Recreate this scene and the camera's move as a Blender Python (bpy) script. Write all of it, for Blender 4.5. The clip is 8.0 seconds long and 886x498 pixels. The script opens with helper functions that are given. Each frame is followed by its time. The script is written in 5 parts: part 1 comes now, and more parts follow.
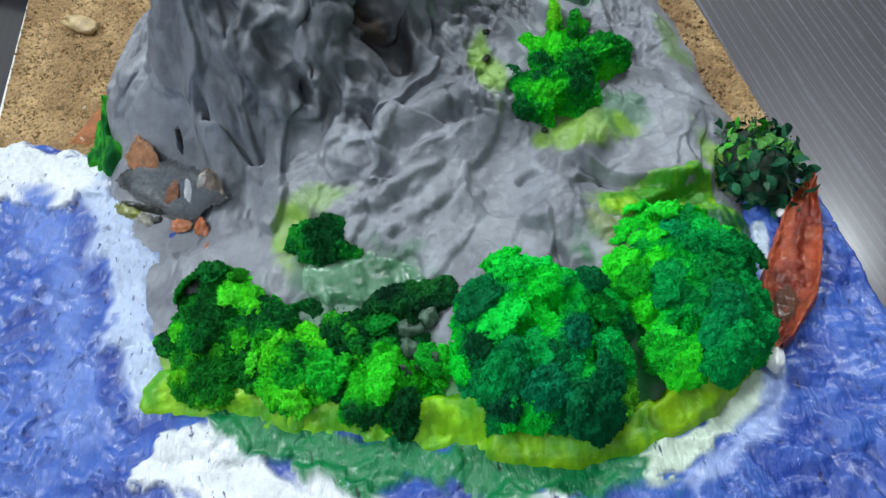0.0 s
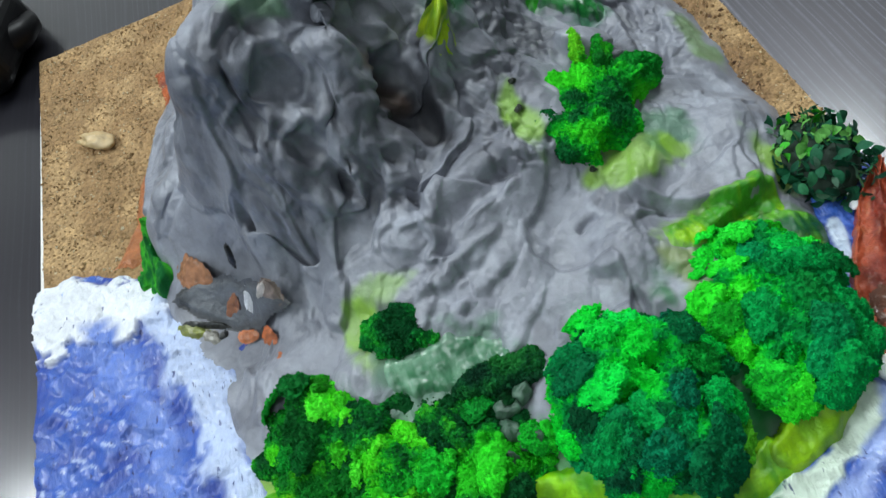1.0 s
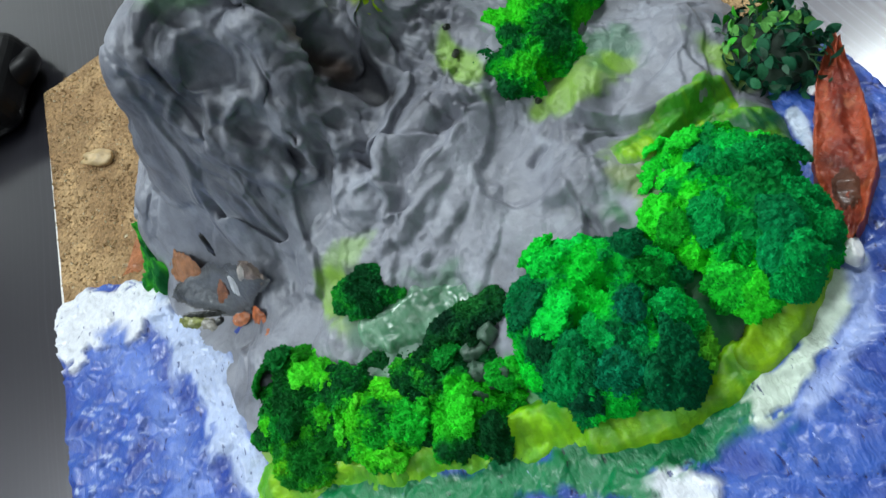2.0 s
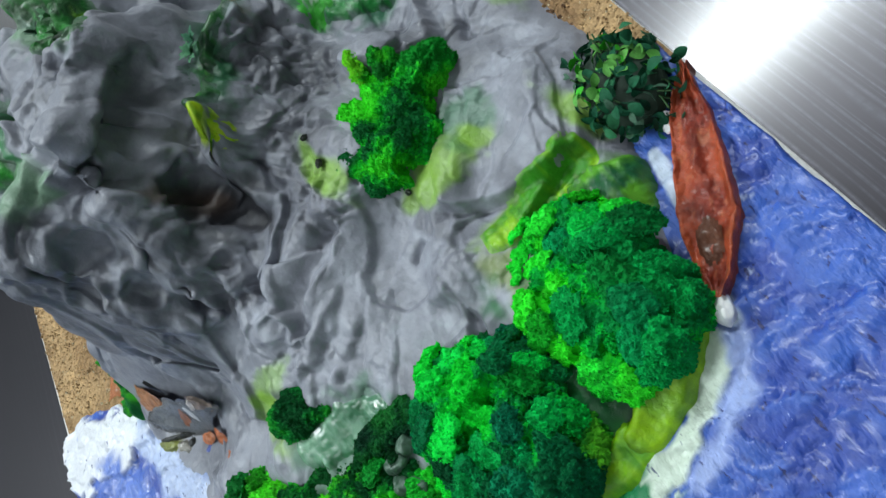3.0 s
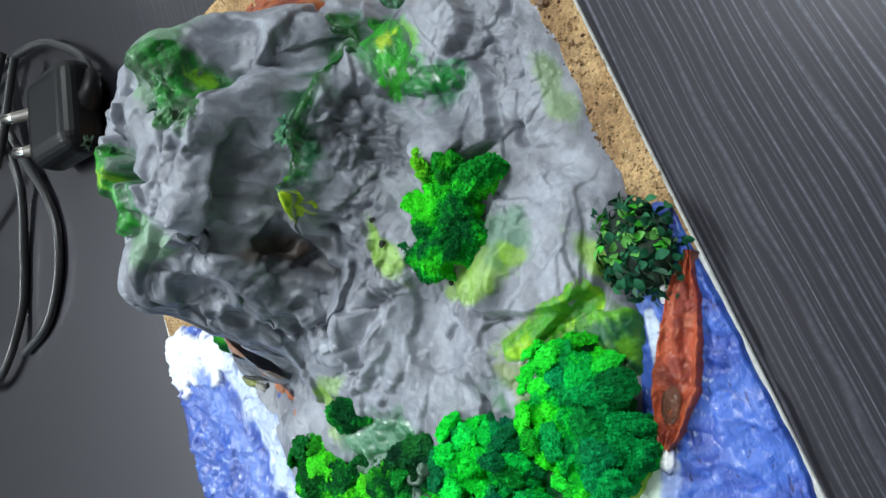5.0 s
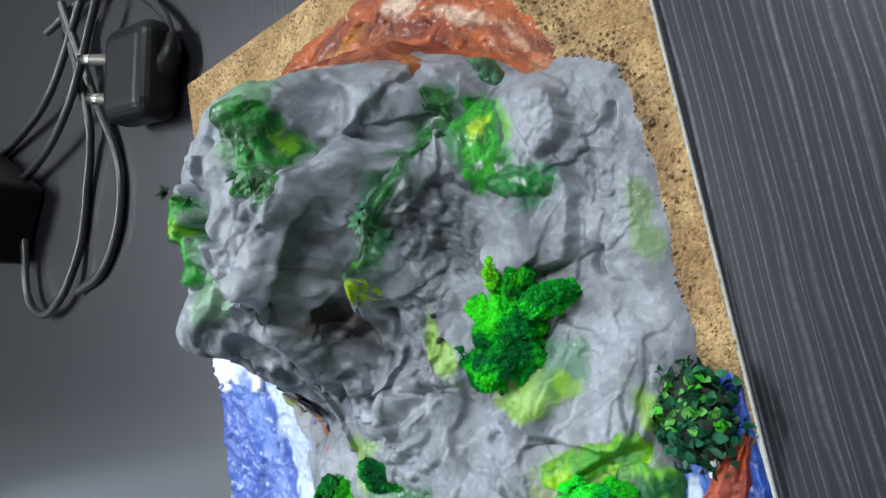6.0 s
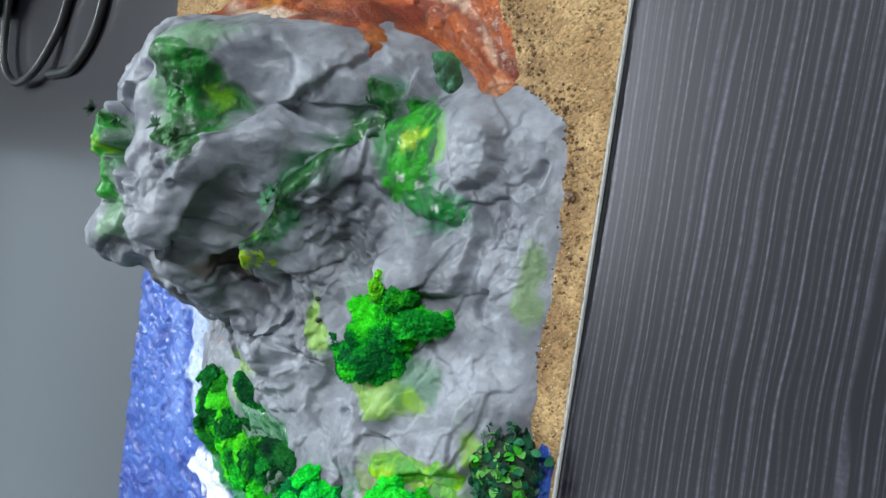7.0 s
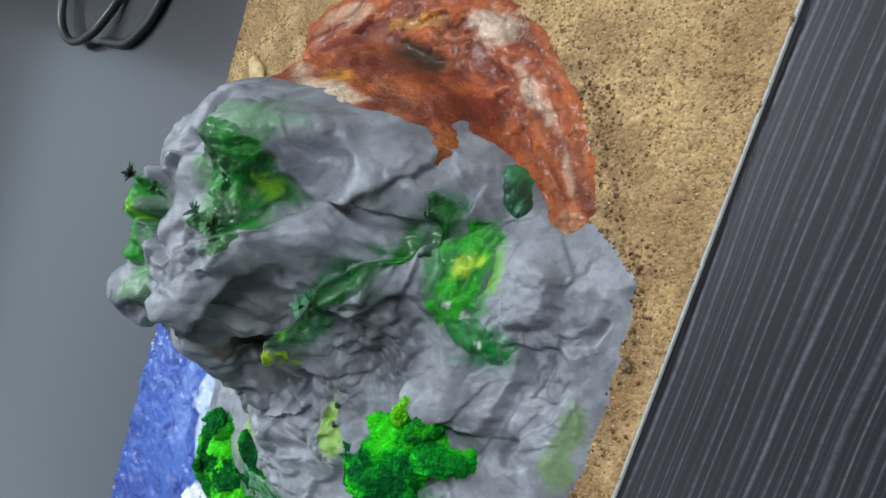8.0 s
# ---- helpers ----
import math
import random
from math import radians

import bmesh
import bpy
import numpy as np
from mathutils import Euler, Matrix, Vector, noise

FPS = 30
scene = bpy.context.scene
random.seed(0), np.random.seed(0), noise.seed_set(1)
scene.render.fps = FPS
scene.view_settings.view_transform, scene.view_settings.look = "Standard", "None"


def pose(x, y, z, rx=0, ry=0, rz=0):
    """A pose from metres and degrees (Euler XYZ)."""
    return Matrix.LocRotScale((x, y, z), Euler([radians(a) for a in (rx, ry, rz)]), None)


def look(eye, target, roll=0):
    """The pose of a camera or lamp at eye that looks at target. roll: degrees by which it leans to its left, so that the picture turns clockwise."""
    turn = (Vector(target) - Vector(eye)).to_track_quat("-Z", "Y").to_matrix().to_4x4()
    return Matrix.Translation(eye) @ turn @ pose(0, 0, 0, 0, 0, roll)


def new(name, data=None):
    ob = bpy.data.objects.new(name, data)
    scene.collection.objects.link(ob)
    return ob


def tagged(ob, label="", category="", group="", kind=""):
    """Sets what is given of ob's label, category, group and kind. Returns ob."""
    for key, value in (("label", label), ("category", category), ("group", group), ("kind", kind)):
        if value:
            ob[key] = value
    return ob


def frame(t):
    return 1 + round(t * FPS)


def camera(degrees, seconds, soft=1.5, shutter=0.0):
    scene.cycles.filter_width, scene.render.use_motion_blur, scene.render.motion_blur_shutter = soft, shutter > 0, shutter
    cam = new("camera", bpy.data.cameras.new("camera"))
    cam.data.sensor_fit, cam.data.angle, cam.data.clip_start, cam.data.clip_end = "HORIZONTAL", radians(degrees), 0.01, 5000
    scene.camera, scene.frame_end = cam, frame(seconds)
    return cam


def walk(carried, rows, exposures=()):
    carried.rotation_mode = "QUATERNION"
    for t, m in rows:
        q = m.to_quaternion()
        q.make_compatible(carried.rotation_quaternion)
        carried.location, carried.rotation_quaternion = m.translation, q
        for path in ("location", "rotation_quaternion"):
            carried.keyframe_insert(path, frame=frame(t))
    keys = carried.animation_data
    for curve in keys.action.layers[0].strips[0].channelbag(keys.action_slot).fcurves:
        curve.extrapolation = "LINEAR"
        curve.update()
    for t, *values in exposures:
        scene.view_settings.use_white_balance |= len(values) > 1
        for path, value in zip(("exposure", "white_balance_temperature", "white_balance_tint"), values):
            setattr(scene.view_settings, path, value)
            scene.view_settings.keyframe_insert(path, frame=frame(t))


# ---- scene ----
cam = camera(59.4, 8.0)
PATH = [
    (0.0, 0.00841, -0.12715, 0.10919, 37.284, 5.585, -9.427),
    (0.5, 0.00981, -0.11898, 0.11415, 34.987, 11.484, -16.700),
    (1.0, 0.00624, -0.11221, 0.11677, 34.348, 14.134, -18.151),
    (2.5, 0.04334, -0.12507, 0.10660, 25.218, 30.304, -28.813),
    (3.0, 0.06560, -0.11129, 0.10786, 17.076, 34.697, -35.506),
    (3.5, 0.07577, -0.10299, 0.12288, 9.910, 35.825, -36.044),
    (4.0, 0.09720, -0.09999, 0.12439, 3.354, 35.736, -34.522),
    (4.5, 0.11346, -0.08878, 0.13625, 2.511, 36.456, -29.457),
    (5.0, 0.11728, -0.07453, 0.13935, 3.996, 37.292, -25.137),
    (6.5, 0.13951, -0.00892, 0.14367, 3.558, 39.947, -1.461),
    (7.0, 0.15054, 0.01226, 0.13425, 2.880, 39.162, 10.474),
    (7.5, 0.13998, 0.02392, 0.13400, 2.800, 40.351, 13.215),
    (8.0, 0.13123, 0.04583, 0.12882, 7.193, 40.462, 23.761),
]
EXPOSURES = ((0.0, -0.60), (1.0, -0.58), (2.5, -0.63), (3.5, -0.45), (5.0, -0.21), (6.5, -0.22), (7.5, -0.36), (8.0, -0.48))
walk(cam, [(t, pose(*row)) for t, *row in PATH], EXPOSURES)

# ---- light: a closed room with ceiling panels, an added front fill and a window ----
world = bpy.data.worlds.new("room_air")
world.use_nodes = True
world.node_tree.nodes["Background"].inputs[0].default_value = (0.55, 0.62, 0.75, 1)
world.node_tree.nodes["Background"].inputs[1].default_value = 0.3
scene.world = world
LAMPS = (("ceiling_or_fill_lamp", (0.70, 1.03, 1.80), (0.70, 1.03, 0.0), 0.95, 0.15, 54, (0.89, 0.98, 1.0)),
         ("ceiling_or_fill_lamp", (-1.36, 0.45, 1.80), (-1.36, 0.45, 0.0), 0.18, 1.20, 71, (0.89, 0.98, 1.0)),
         # unseen lamp added as fill for the south-facing sides
         ("ceiling_or_fill_lamp", (-0.38, -1.25, 1.80), (-0.38, -1.25, 0.0), 1.20, 0.18, 16, (0.89, 0.98, 1.0)),
         ("window_light", (-1.88, -1.00, 1.08), (0.0, -1.00, 0.85), 1.95, 0.90, 8.6, (0.68, 0.86, 1.0)))
for lname, eye, aim, sx, sy, power, tint in LAMPS:
    data = bpy.data.lights.new(lname, "AREA")
    data.shape, data.size, data.size_y, data.energy, data.color = "RECTANGLE", sx, sy, power, tint
    lamp = new(lname, data)
    lamp.matrix_world = look(eye, aim)


# ---- helpers of this scene ----
MM = 0.001


def lin(r, g, b):
    """sRGB bytes to linear."""
    return np.array([((c / 255) / 12.92 if c <= 10 else ((c / 255 + 0.055) / 1.055) ** 2.4) for c in (r, g, b)])


def lattice(ix, iy, iz, seed):
    h = (ix * 374761393 + iy * 668265263 + iz * 2147483647 + seed * 1274126177) & 0xFFFFFFFF
    h = ((h ^ (h >> 13)) * 1274126177) & 0xFFFFFFFF
    return ((h ^ (h >> 16)) & 0xFFFF) / 32767.5 - 1.0


def vnoise(x, y, z=0.0, seed=0):
    """Smooth noise from -1 to 1."""
    x, y, z = np.broadcast_arrays(np.asarray(x, float), np.asarray(y, float), np.asarray(z, float))
    xi, yi, zi = (np.floor(a).astype(np.int64) for a in (x, y, z))
    fx, fy, fz = x - xi, y - yi, z - zi
    ux, uy, uz = (a * a * a * (a * (a * 6 - 15) + 10) for a in (fx, fy, fz))
    out = 0.0
    for a in (0, 1):
        for b in (0, 1):
            for c in (0, 1):
                wgt = (ux if a else 1 - ux) * (uy if b else 1 - uy) * (uz if c else 1 - uz)
                out = out + wgt * lattice(xi + a, yi + b, zi + c, seed)
    return out


def fbm(x, y, z=0.0, octaves=4, seed=0, gain=0.5):
    total, amp = 0.0, 1.0
    for k in range(octaves):
        total = total + amp * vnoise(x * 2 ** k + 17.3 * k, y * 2 ** k - 9.1 * k, z * 2 ** k, seed + k)
        amp *= gain
    return total


def smooth(a, b, x):
    t = np.clip((x - a) / (b - a), 0, 1)
    return t * t * (3 - 2 * t)


def poly_distance(poly, x, y):
    """Signed distance to a polygon, positive inside."""
    x, y = np.asarray(x, float), np.asarray(y, float)
    best, inside = np.full(x.shape, 1e9), np.zeros(x.shape, bool)
    for (ax, ay), (bx, by) in zip(poly, poly[1:] + poly[:1]):
        t = np.clip(((x - ax) * (bx - ax) + (y - ay) * (by - ay)) / ((bx - ax) ** 2 + (by - ay) ** 2), 0, 1)
        best = np.minimum(best, np.hypot(x - ax - t * (bx - ax), y - ay - t * (by - ay)))
        if ay != by:
            inside ^= ((ay > y) != (by > y)) & (x < (bx - ax) * (y - ay) / (by - ay) + ax)
    return np.where(inside, best, -best)


def line_distance(line, x, y):
    best = np.full(np.shape(x), 1e9)
    for (ax, ay), (bx, by) in zip(line, line[1:]):
        t = np.clip(((x - ax) * (bx - ax) + (y - ay) * (by - ay)) / ((bx - ax) ** 2 + (by - ay) ** 2), 0, 1)
        best = np.minimum(best, np.hypot(x - ax - t * (bx - ax), y - ay - t * (by - ay)))
    return best


def mesh_from(name, verts, faces, material, colors=None, smooth_shade=True):
    """One mesh object from arrays in millimetres."""
    me = bpy.data.meshes.new(name)
    verts, faces = np.asarray(verts, float) * MM, np.asarray(faces)
    me.from_pydata(verts.tolist(), [], faces.tolist())
    if colors is not None:
        layer = me.color_attributes.new("paint", "FLOAT_COLOR", "POINT")
        rgba = np.ones((len(verts), 4), np.float32)
        rgba[:, :3] = np.clip(colors, 0, 1)
        layer.data.foreach_set("color", rgba.ravel())
    if smooth_shade:
        me.polygons.foreach_set("use_smooth", [True] * len(me.polygons))
    me.materials.append(material)
    me.update()
    return new(name, me)


def under(child, parent):
    child.parent = parent
    child.matrix_parent_inverse = Matrix.Identity(4)
    return child


def holder(name, label, category, group=""):
    return tagged(new(name), label, category, group)


def part(name, bm, material, parent, label=""):
    """A bmesh, in metres, as one mesh under a thing or part."""
    me = bpy.data.meshes.new(name)
    bm.to_mesh(me)
    bm.free()
    me.materials.append(material)
    ob = new(name, me)
    if parent:
        under(ob, parent)
    return tagged(ob, label)


def grid_faces(nx, ny):
    i = np.arange((nx - 1) * (ny - 1))
    a = (i // (nx - 1)) * nx + i % (nx - 1)
    return np.stack([a, a + 1, a + nx + 1, a + nx], 1)


def sheet(x0, x1, y0, y1, step):
    nx, ny = int((x1 - x0) / step) + 1, int((y1 - y0) / step) + 1
    gx, gy = np.meshgrid(np.linspace(x0, x1, nx), np.linspace(y0, y1, ny))
    return gx.ravel(), gy.ravel(), grid_faces(nx, ny)


def box(bm, cx, cy, cz, sx, sy, sz, bevel=0.0, segments=2):
    made = bmesh.ops.create_cube(bm, size=1.0, matrix=Matrix.LocRotScale((cx, cy, cz), None, (sx, sy, sz)))
    if bevel:
        edges = list({e for v in made["verts"] for e in v.link_edges})
        bmesh.ops.bevel(bm, geom=edges, offset=bevel, segments=segments, affect="EDGES", profile=0.5)
    return bm


def tube(points, radius, sides=10, closed_ends=True):
    """Vertices and faces of a tube along points; radius a number or one for each point."""
    points = np.asarray(points, float)
    radius = np.broadcast_to(radius, (len(points),))
    way = np.gradient(points, axis=0)
    way /= np.linalg.norm(way, axis=1)[:, None]
    side = np.cross(way, (0, 0, 1.0))
    side /= np.maximum(np.linalg.norm(side, axis=1), 1e-6)[:, None]
    up = np.cross(side, way)
    a = np.linspace(0, 2 * np.pi, sides, endpoint=False)
    ring = side[:, None] * np.cos(a)[None, :, None] + up[:, None] * np.sin(a)[None, :, None]
    verts = (points[:, None] + ring * radius[:, None, None]).reshape(-1, 3)
    faces = []
    for k in range(len(points) - 1):
        for s in range(sides):
            s2 = (s + 1) % sides
            faces.append((k * sides + s, k * sides + s2, (k + 1) * sides + s2, (k + 1) * sides + s))
    return verts, faces


def bend(knots, count):
    """A smooth line through knots (Catmull-Rom)."""
    k = np.asarray(knots, float)
    k = np.vstack([2 * k[0] - k[1], k, 2 * k[-1] - k[-2]])
    out = []
    for u in np.linspace(0, len(k) - 3 - 1e-6, count):
        i, t = int(u), u - int(u)
        a, b, c, d = k[i:i + 4]
        out.append(0.5 * (2 * b + (c - a) * t + (2 * a - 5 * b + 4 * c - d) * t * t + (3 * b - a - 3 * c + d) * t ** 3))
    return np.array(out)


# ---- materials ----
def material(name):
    m = bpy.data.materials.new(name)
    m.use_nodes = True
    tree = m.node_tree
    return m, tree, tree.nodes["Principled BSDF"]


def node(tree, kind, **values):
    n = tree.nodes.new(kind)
    for key, value in values.items():
        n.inputs[key].default_value = value
    return n


def noise_node(tree, coords, scale, detail=5.0, rough=0.6):
    n = node(tree, "ShaderNodeTexNoise", Scale=scale, Detail=detail, Roughness=rough)
    tree.links.new(coords, n.inputs["Vector"])
    return n


def ramp(tree, source, *stops):
    r = tree.nodes.new("ShaderNodeValToRGB")
    while len(r.color_ramp.elements) < len(stops):
        r.color_ramp.elements.new(0.5)
    for e, (pos, col) in zip(r.color_ramp.elements, stops):
        e.position = pos
        e.color = (*col, 1) if len(col) == 3 else col
    tree.links.new(source, r.inputs["Fac"])
    return r


def times(tree, a, b, fac=1.0):
    mix = tree.nodes.new("ShaderNodeMix")
    mix.data_type, mix.blend_type = "RGBA", "MULTIPLY"
    mix.inputs[0].default_value = fac
    tree.links.new(a, mix.inputs[6])
    tree.links.new(b, mix.inputs[7])
    return mix.outputs[2]


def painted(name, rough=0.5, vary=0.25, grain=900.0, bump=0.4, depth=0.0006, coat=0.0, fine=3500.0, rough_vary=0.15):
    """Hand-painted clay: the paint on the mesh, broken up at two scales, with fine relief."""
    m, tree, bsdf = material(name)
    coords = tree.nodes.new("ShaderNodeTexCoord").outputs["Object"]
    paint = node(tree, "ShaderNodeAttribute")
    paint.attribute_name = "paint"
    big, small = noise_node(tree, coords, grain * 0.25), noise_node(tree, coords, grain, 6)
    v1 = ramp(tree, big.outputs["Fac"], (0.3, (1 - vary,) * 3), (0.7, (1 + 0.0 * vary,) * 3))
    v2 = ramp(tree, small.outputs["Fac"], (0.3, (1 - vary * 0.6,) * 3), (0.65, (1.0,) * 3))
    col = times(tree, times(tree, paint.outputs["Color"], v1.outputs[0]), v2.outputs[0])
    tree.links.new(col, bsdf.inputs["Base Color"])
    rr = tree.nodes.new("ShaderNodeMapRange")
    rr.inputs["To Min"].default_value, rr.inputs["To Max"].default_value = rough - rough_vary, rough + rough_vary
    tree.links.new(big.outputs["Fac"], rr.inputs["Value"])
    tree.links.new(rr.outputs[0], bsdf.inputs["Roughness"])
    f = noise_node(tree, coords, fine, 4)
    b1 = node(tree, "ShaderNodeBump", Strength=bump, Distance=depth)
    tree.links.new(small.outputs["Fac"], b1.inputs["Height"])
    b2 = node(tree, "ShaderNodeBump", Strength=bump * 0.5, Distance=depth * 0.3)
    tree.links.new(f.outputs["Fac"], b2.inputs["Height"])
    tree.links.new(b1.outputs[0], b2.inputs["Normal"])
    tree.links.new(b2.outputs[0], bsdf.inputs["Normal"])
    bsdf.inputs["Coat Weight"].default_value = coat
    bsdf.inputs["Coat Roughness"].default_value = 0.2
    return m


def plain(name, color, rough=0.5, metal=0.0, vary=0.15, scale=800.0, bump=0.1, depth=0.0003):
    m, tree, bsdf = material(name)
    coords = tree.nodes.new("ShaderNodeTexCoord").outputs["Object"]
    n1 = noise_node(tree, coords, scale)
    c = np.asarray(color)
    r = ramp(tree, n1.outputs["Fac"], (0.3, tuple(c * (1 - vary))), (0.7, tuple(np.minimum(c * (1 + vary), 1))))
    tree.links.new(r.outputs[0], bsdf.inputs["Base Color"])
    bsdf.inputs["Roughness"].default_value, bsdf.inputs["Metallic"].default_value = rough, metal
    b = node(tree, "ShaderNodeBump", Strength=bump, Distance=depth)
    tree.links.new(n1.outputs["Fac"], b.inputs["Height"])
    tree.links.new(b.outputs[0], bsdf.inputs["Normal"])
    return m


def table_material():
    """Black wood-grain laminate: fine light lines along the grain on a satin surface."""
    m, tree, bsdf = material("black_woodgrain_laminate")
    coords = tree.nodes.new("ShaderNodeTexCoord").outputs["Object"]
    place = tree.nodes.new("ShaderNodeMapping")
    place.inputs["Scale"].default_value = (1.0, 0.014, 1.0)
    tree.links.new(coords, place.inputs["Vector"])
    drift = noise_node(tree, place.outputs[0], 130.0, 2.0, 0.5)
    sway = noise_node(tree, coords, 14.0, 2.0, 0.5)
    split = tree.nodes.new("ShaderNodeSeparateXYZ")
    tree.links.new(coords, split.inputs[0])

    def sum_of(a, ka, b, kb):
        one = node(tree, "ShaderNodeMath")
        one.operation = "MULTIPLY"
        tree.links.new(a, one.inputs[0])
        one.inputs[1].default_value = ka
        two = node(tree, "ShaderNodeMath")
        two.operation = "MULTIPLY_ADD"
        tree.links.new(b, two.inputs[0])
        two.inputs[1].default_value = kb
        tree.links.new(one.outputs[0], two.inputs[2])
        return two.outputs[0]

    across = sum_of(sum_of(split.outputs["X"], 1.0, drift.outputs["Fac"], 0.008), 1.0, sway.outputs["Fac"], 0.004)

    def lines(pitch, width):
        fold = node(tree, "ShaderNodeMath")
        fold.operation = "MULTIPLY"
        tree.links.new(across, fold.inputs[0])
        fold.inputs[1].default_value = 1.0 / pitch
        part_of = node(tree, "ShaderNodeMath")
        part_of.operation = "FRACT"
        tree.links.new(fold.outputs[0], part_of.inputs[0])
        return ramp(tree, part_of.outputs[0], (0.5 - width, (0.0,) * 3), (0.5, (1.0,) * 3), (0.5 + width, (0.0,) * 3)).outputs[0]

    strength = ramp(tree, noise_node(tree, place.outputs[0], 310.0, 2.0, 0.6).outputs["Fac"], (0.34, (0.5,) * 3), (0.62, (0.9,) * 3))
    faint = ramp(tree, noise_node(tree, place.outputs[0], 450.0, 2.0, 0.6).outputs["Fac"], (0.38, (0.06,) * 3), (0.64, (0.5,) * 3))
    dust = ramp(tree, noise_node(tree, coords, 900.0, 3).outputs["Fac"], (0.35, (0.5,) * 3), (0.65, (1.0,) * 3))
    add = tree.nodes.new("ShaderNodeMix")
    add.data_type, add.blend_type = "RGBA", "ADD"
    add.inputs[0].default_value = 1.0
    tree.links.new(times(tree, lines(0.0021, 0.16), strength.outputs[0]), add.inputs[6])
    tree.links.new(times(tree, lines(0.0009, 0.2), faint.outputs[0]), add.inputs[7])
    both = times(tree, add.outputs[2], dust.outputs[0])
    side = tree.nodes.new("ShaderNodeMapRange")
    for key, value in (("From Min", -0.10), ("From Max", 0.02), ("To Min", 0.0), ("To Max", 1.0)):
        side.inputs[key].default_value = value
    tree.links.new(split.outputs["X"], side.inputs["Value"])
    both = times(tree, both, side.outputs[0])
    tone = ramp(tree, both, (0.0, (0.0068, 0.0066, 0.0098)), (1.0, (0.088, 0.089, 0.112)))
    tree.links.new(tone.outputs[0], bsdf.inputs["Base Color"])
    bsdf.inputs["Specular IOR Level"].default_value = 0.5
    bsdf.inputs["Specular Tint"].default_value = (0.95, 0.90, 1.0, 1.0)
    bsdf.inputs["Roughness"].default_value = 0.37
    bsdf.inputs["Coat Weight"].default_value, bsdf.inputs["Coat Roughness"].default_value = 0.9, 0.155
    b = node(tree, "ShaderNodeBump", Strength=0.12, Distance=0.0001)
    tree.links.new(both, b.inputs["Height"])
    tree.links.new(b.outputs[0], bsdf.inputs["Normal"])
    return m


CLAY = painted("painted_grey_clay", 0.40, 0.26, 420.0, 0.42, 0.0008)
EARTH = painted("painted_earth_clay", 0.46, 0.34, 1100.0, 1.0, 0.0008, 0.22)
GLOSSY = painted("varnished_clay", 0.40, 0.3, 1300.0, 0.7, 0.0006, 0.3)
VARNISH = painted("clear_varnish_pond", 0.22, 0.2, 700.0, 0.5, 0.0008, 1.0)
MOSS = painted("moss_foam", 0.72, 0.25, 2600.0, 0.8, 0.0006)
LEAF = painted("dried_leaf", 0.5, 0.3, 2600.0, 0.5, 0.0003)
for dull in (MOSS, LEAF):
    dull.node_tree.nodes["Principled BSDF"].inputs["Specular IOR Level"].default_value = 0.12
SAND = painted("glued_sand", 0.85, 0.22, 1500.0, 0.6, 0.0004)
LIME = painted("painted_lime_clay", 0.45, 0.25, 900.0, 0.5, 0.0006, 0.1)
CANOE = painted("painted_canoe_clay", 0.36, 0.35, 1300.0, 0.8, 0.0007, 0.15)


def sea_material():
    """Sea paint laid on in short strokes: pale flecks and dark gaps between the strokes."""
    m = painted("painted_sea_clay", 0.40, 0.20, 900.0, 0.4, 0.0005, 0.22)
    tree = m.node_tree
    bsdf = tree.nodes["Principled BSDF"]
    coords = tree.nodes.new("ShaderNodeTexCoord").outputs["Object"]
    place = tree.nodes.new("ShaderNodeMapping")
    place.inputs["Rotation"].default_value = (0, 0, radians(-50))
    place.inputs["Scale"].default_value = (1.0, 0.36, 1.0)
    tree.links.new(coords, place.inputs["Vector"])
    bend_it = noise_node(tree, coords, 120.0, 2)
    shift = tree.nodes.new("ShaderNodeMix")
    shift.data_type, shift.blend_type = "RGBA", "LINEAR_LIGHT"
    shift.inputs[0].default_value = 0.0012
    tree.links.new(place.outputs[0], shift.inputs[6])
    tree.links.new(bend_it.outputs["Color"], shift.inputs[7])
    strokes = noise_node(tree, shift.outputs[2], 900.0, 3, 0.55)
    where = ramp(tree, noise_node(tree, coords, 130.0, 3).outputs["Fac"], (0.45, (0.0,) * 3), (0.62, (1.0,) * 3))
    pale = times(tree, ramp(tree, strokes.outputs["Fac"], (0.69, (0.0,) * 3), (0.73, (1.0,) * 3)).outputs[0], where.outputs[0])
    gaps = ramp(tree, strokes.outputs["Fac"], (0.30, (0.16, 0.18, 0.32)), (0.36, (1.0, 1.0, 1.0)))
    base = bsdf.inputs["Base Color"].links[0].from_socket
    mix = tree.nodes.new("ShaderNodeMix")
    mix.data_type = "RGBA"
    tree.links.new(pale, mix.inputs[0])
    tree.links.new(times(tree, base, gaps.outputs[0]), mix.inputs[6])
    mix.inputs[7].default_value = (0.36, 0.46, 0.80, 1)
    tree.links.new(mix.outputs[2], bsdf.inputs["Base Color"])
    b = node(tree, "ShaderNodeBump", Strength=0.7, Distance=0.0007)
    tree.links.new(strokes.outputs["Fac"], b.inputs["Height"])
    tree.links.new(bsdf.inputs["Normal"].links[0].from_socket, b.inputs["Normal"])
    tree.links.new(b.outputs[0], bsdf.inputs["Normal"])
    return m


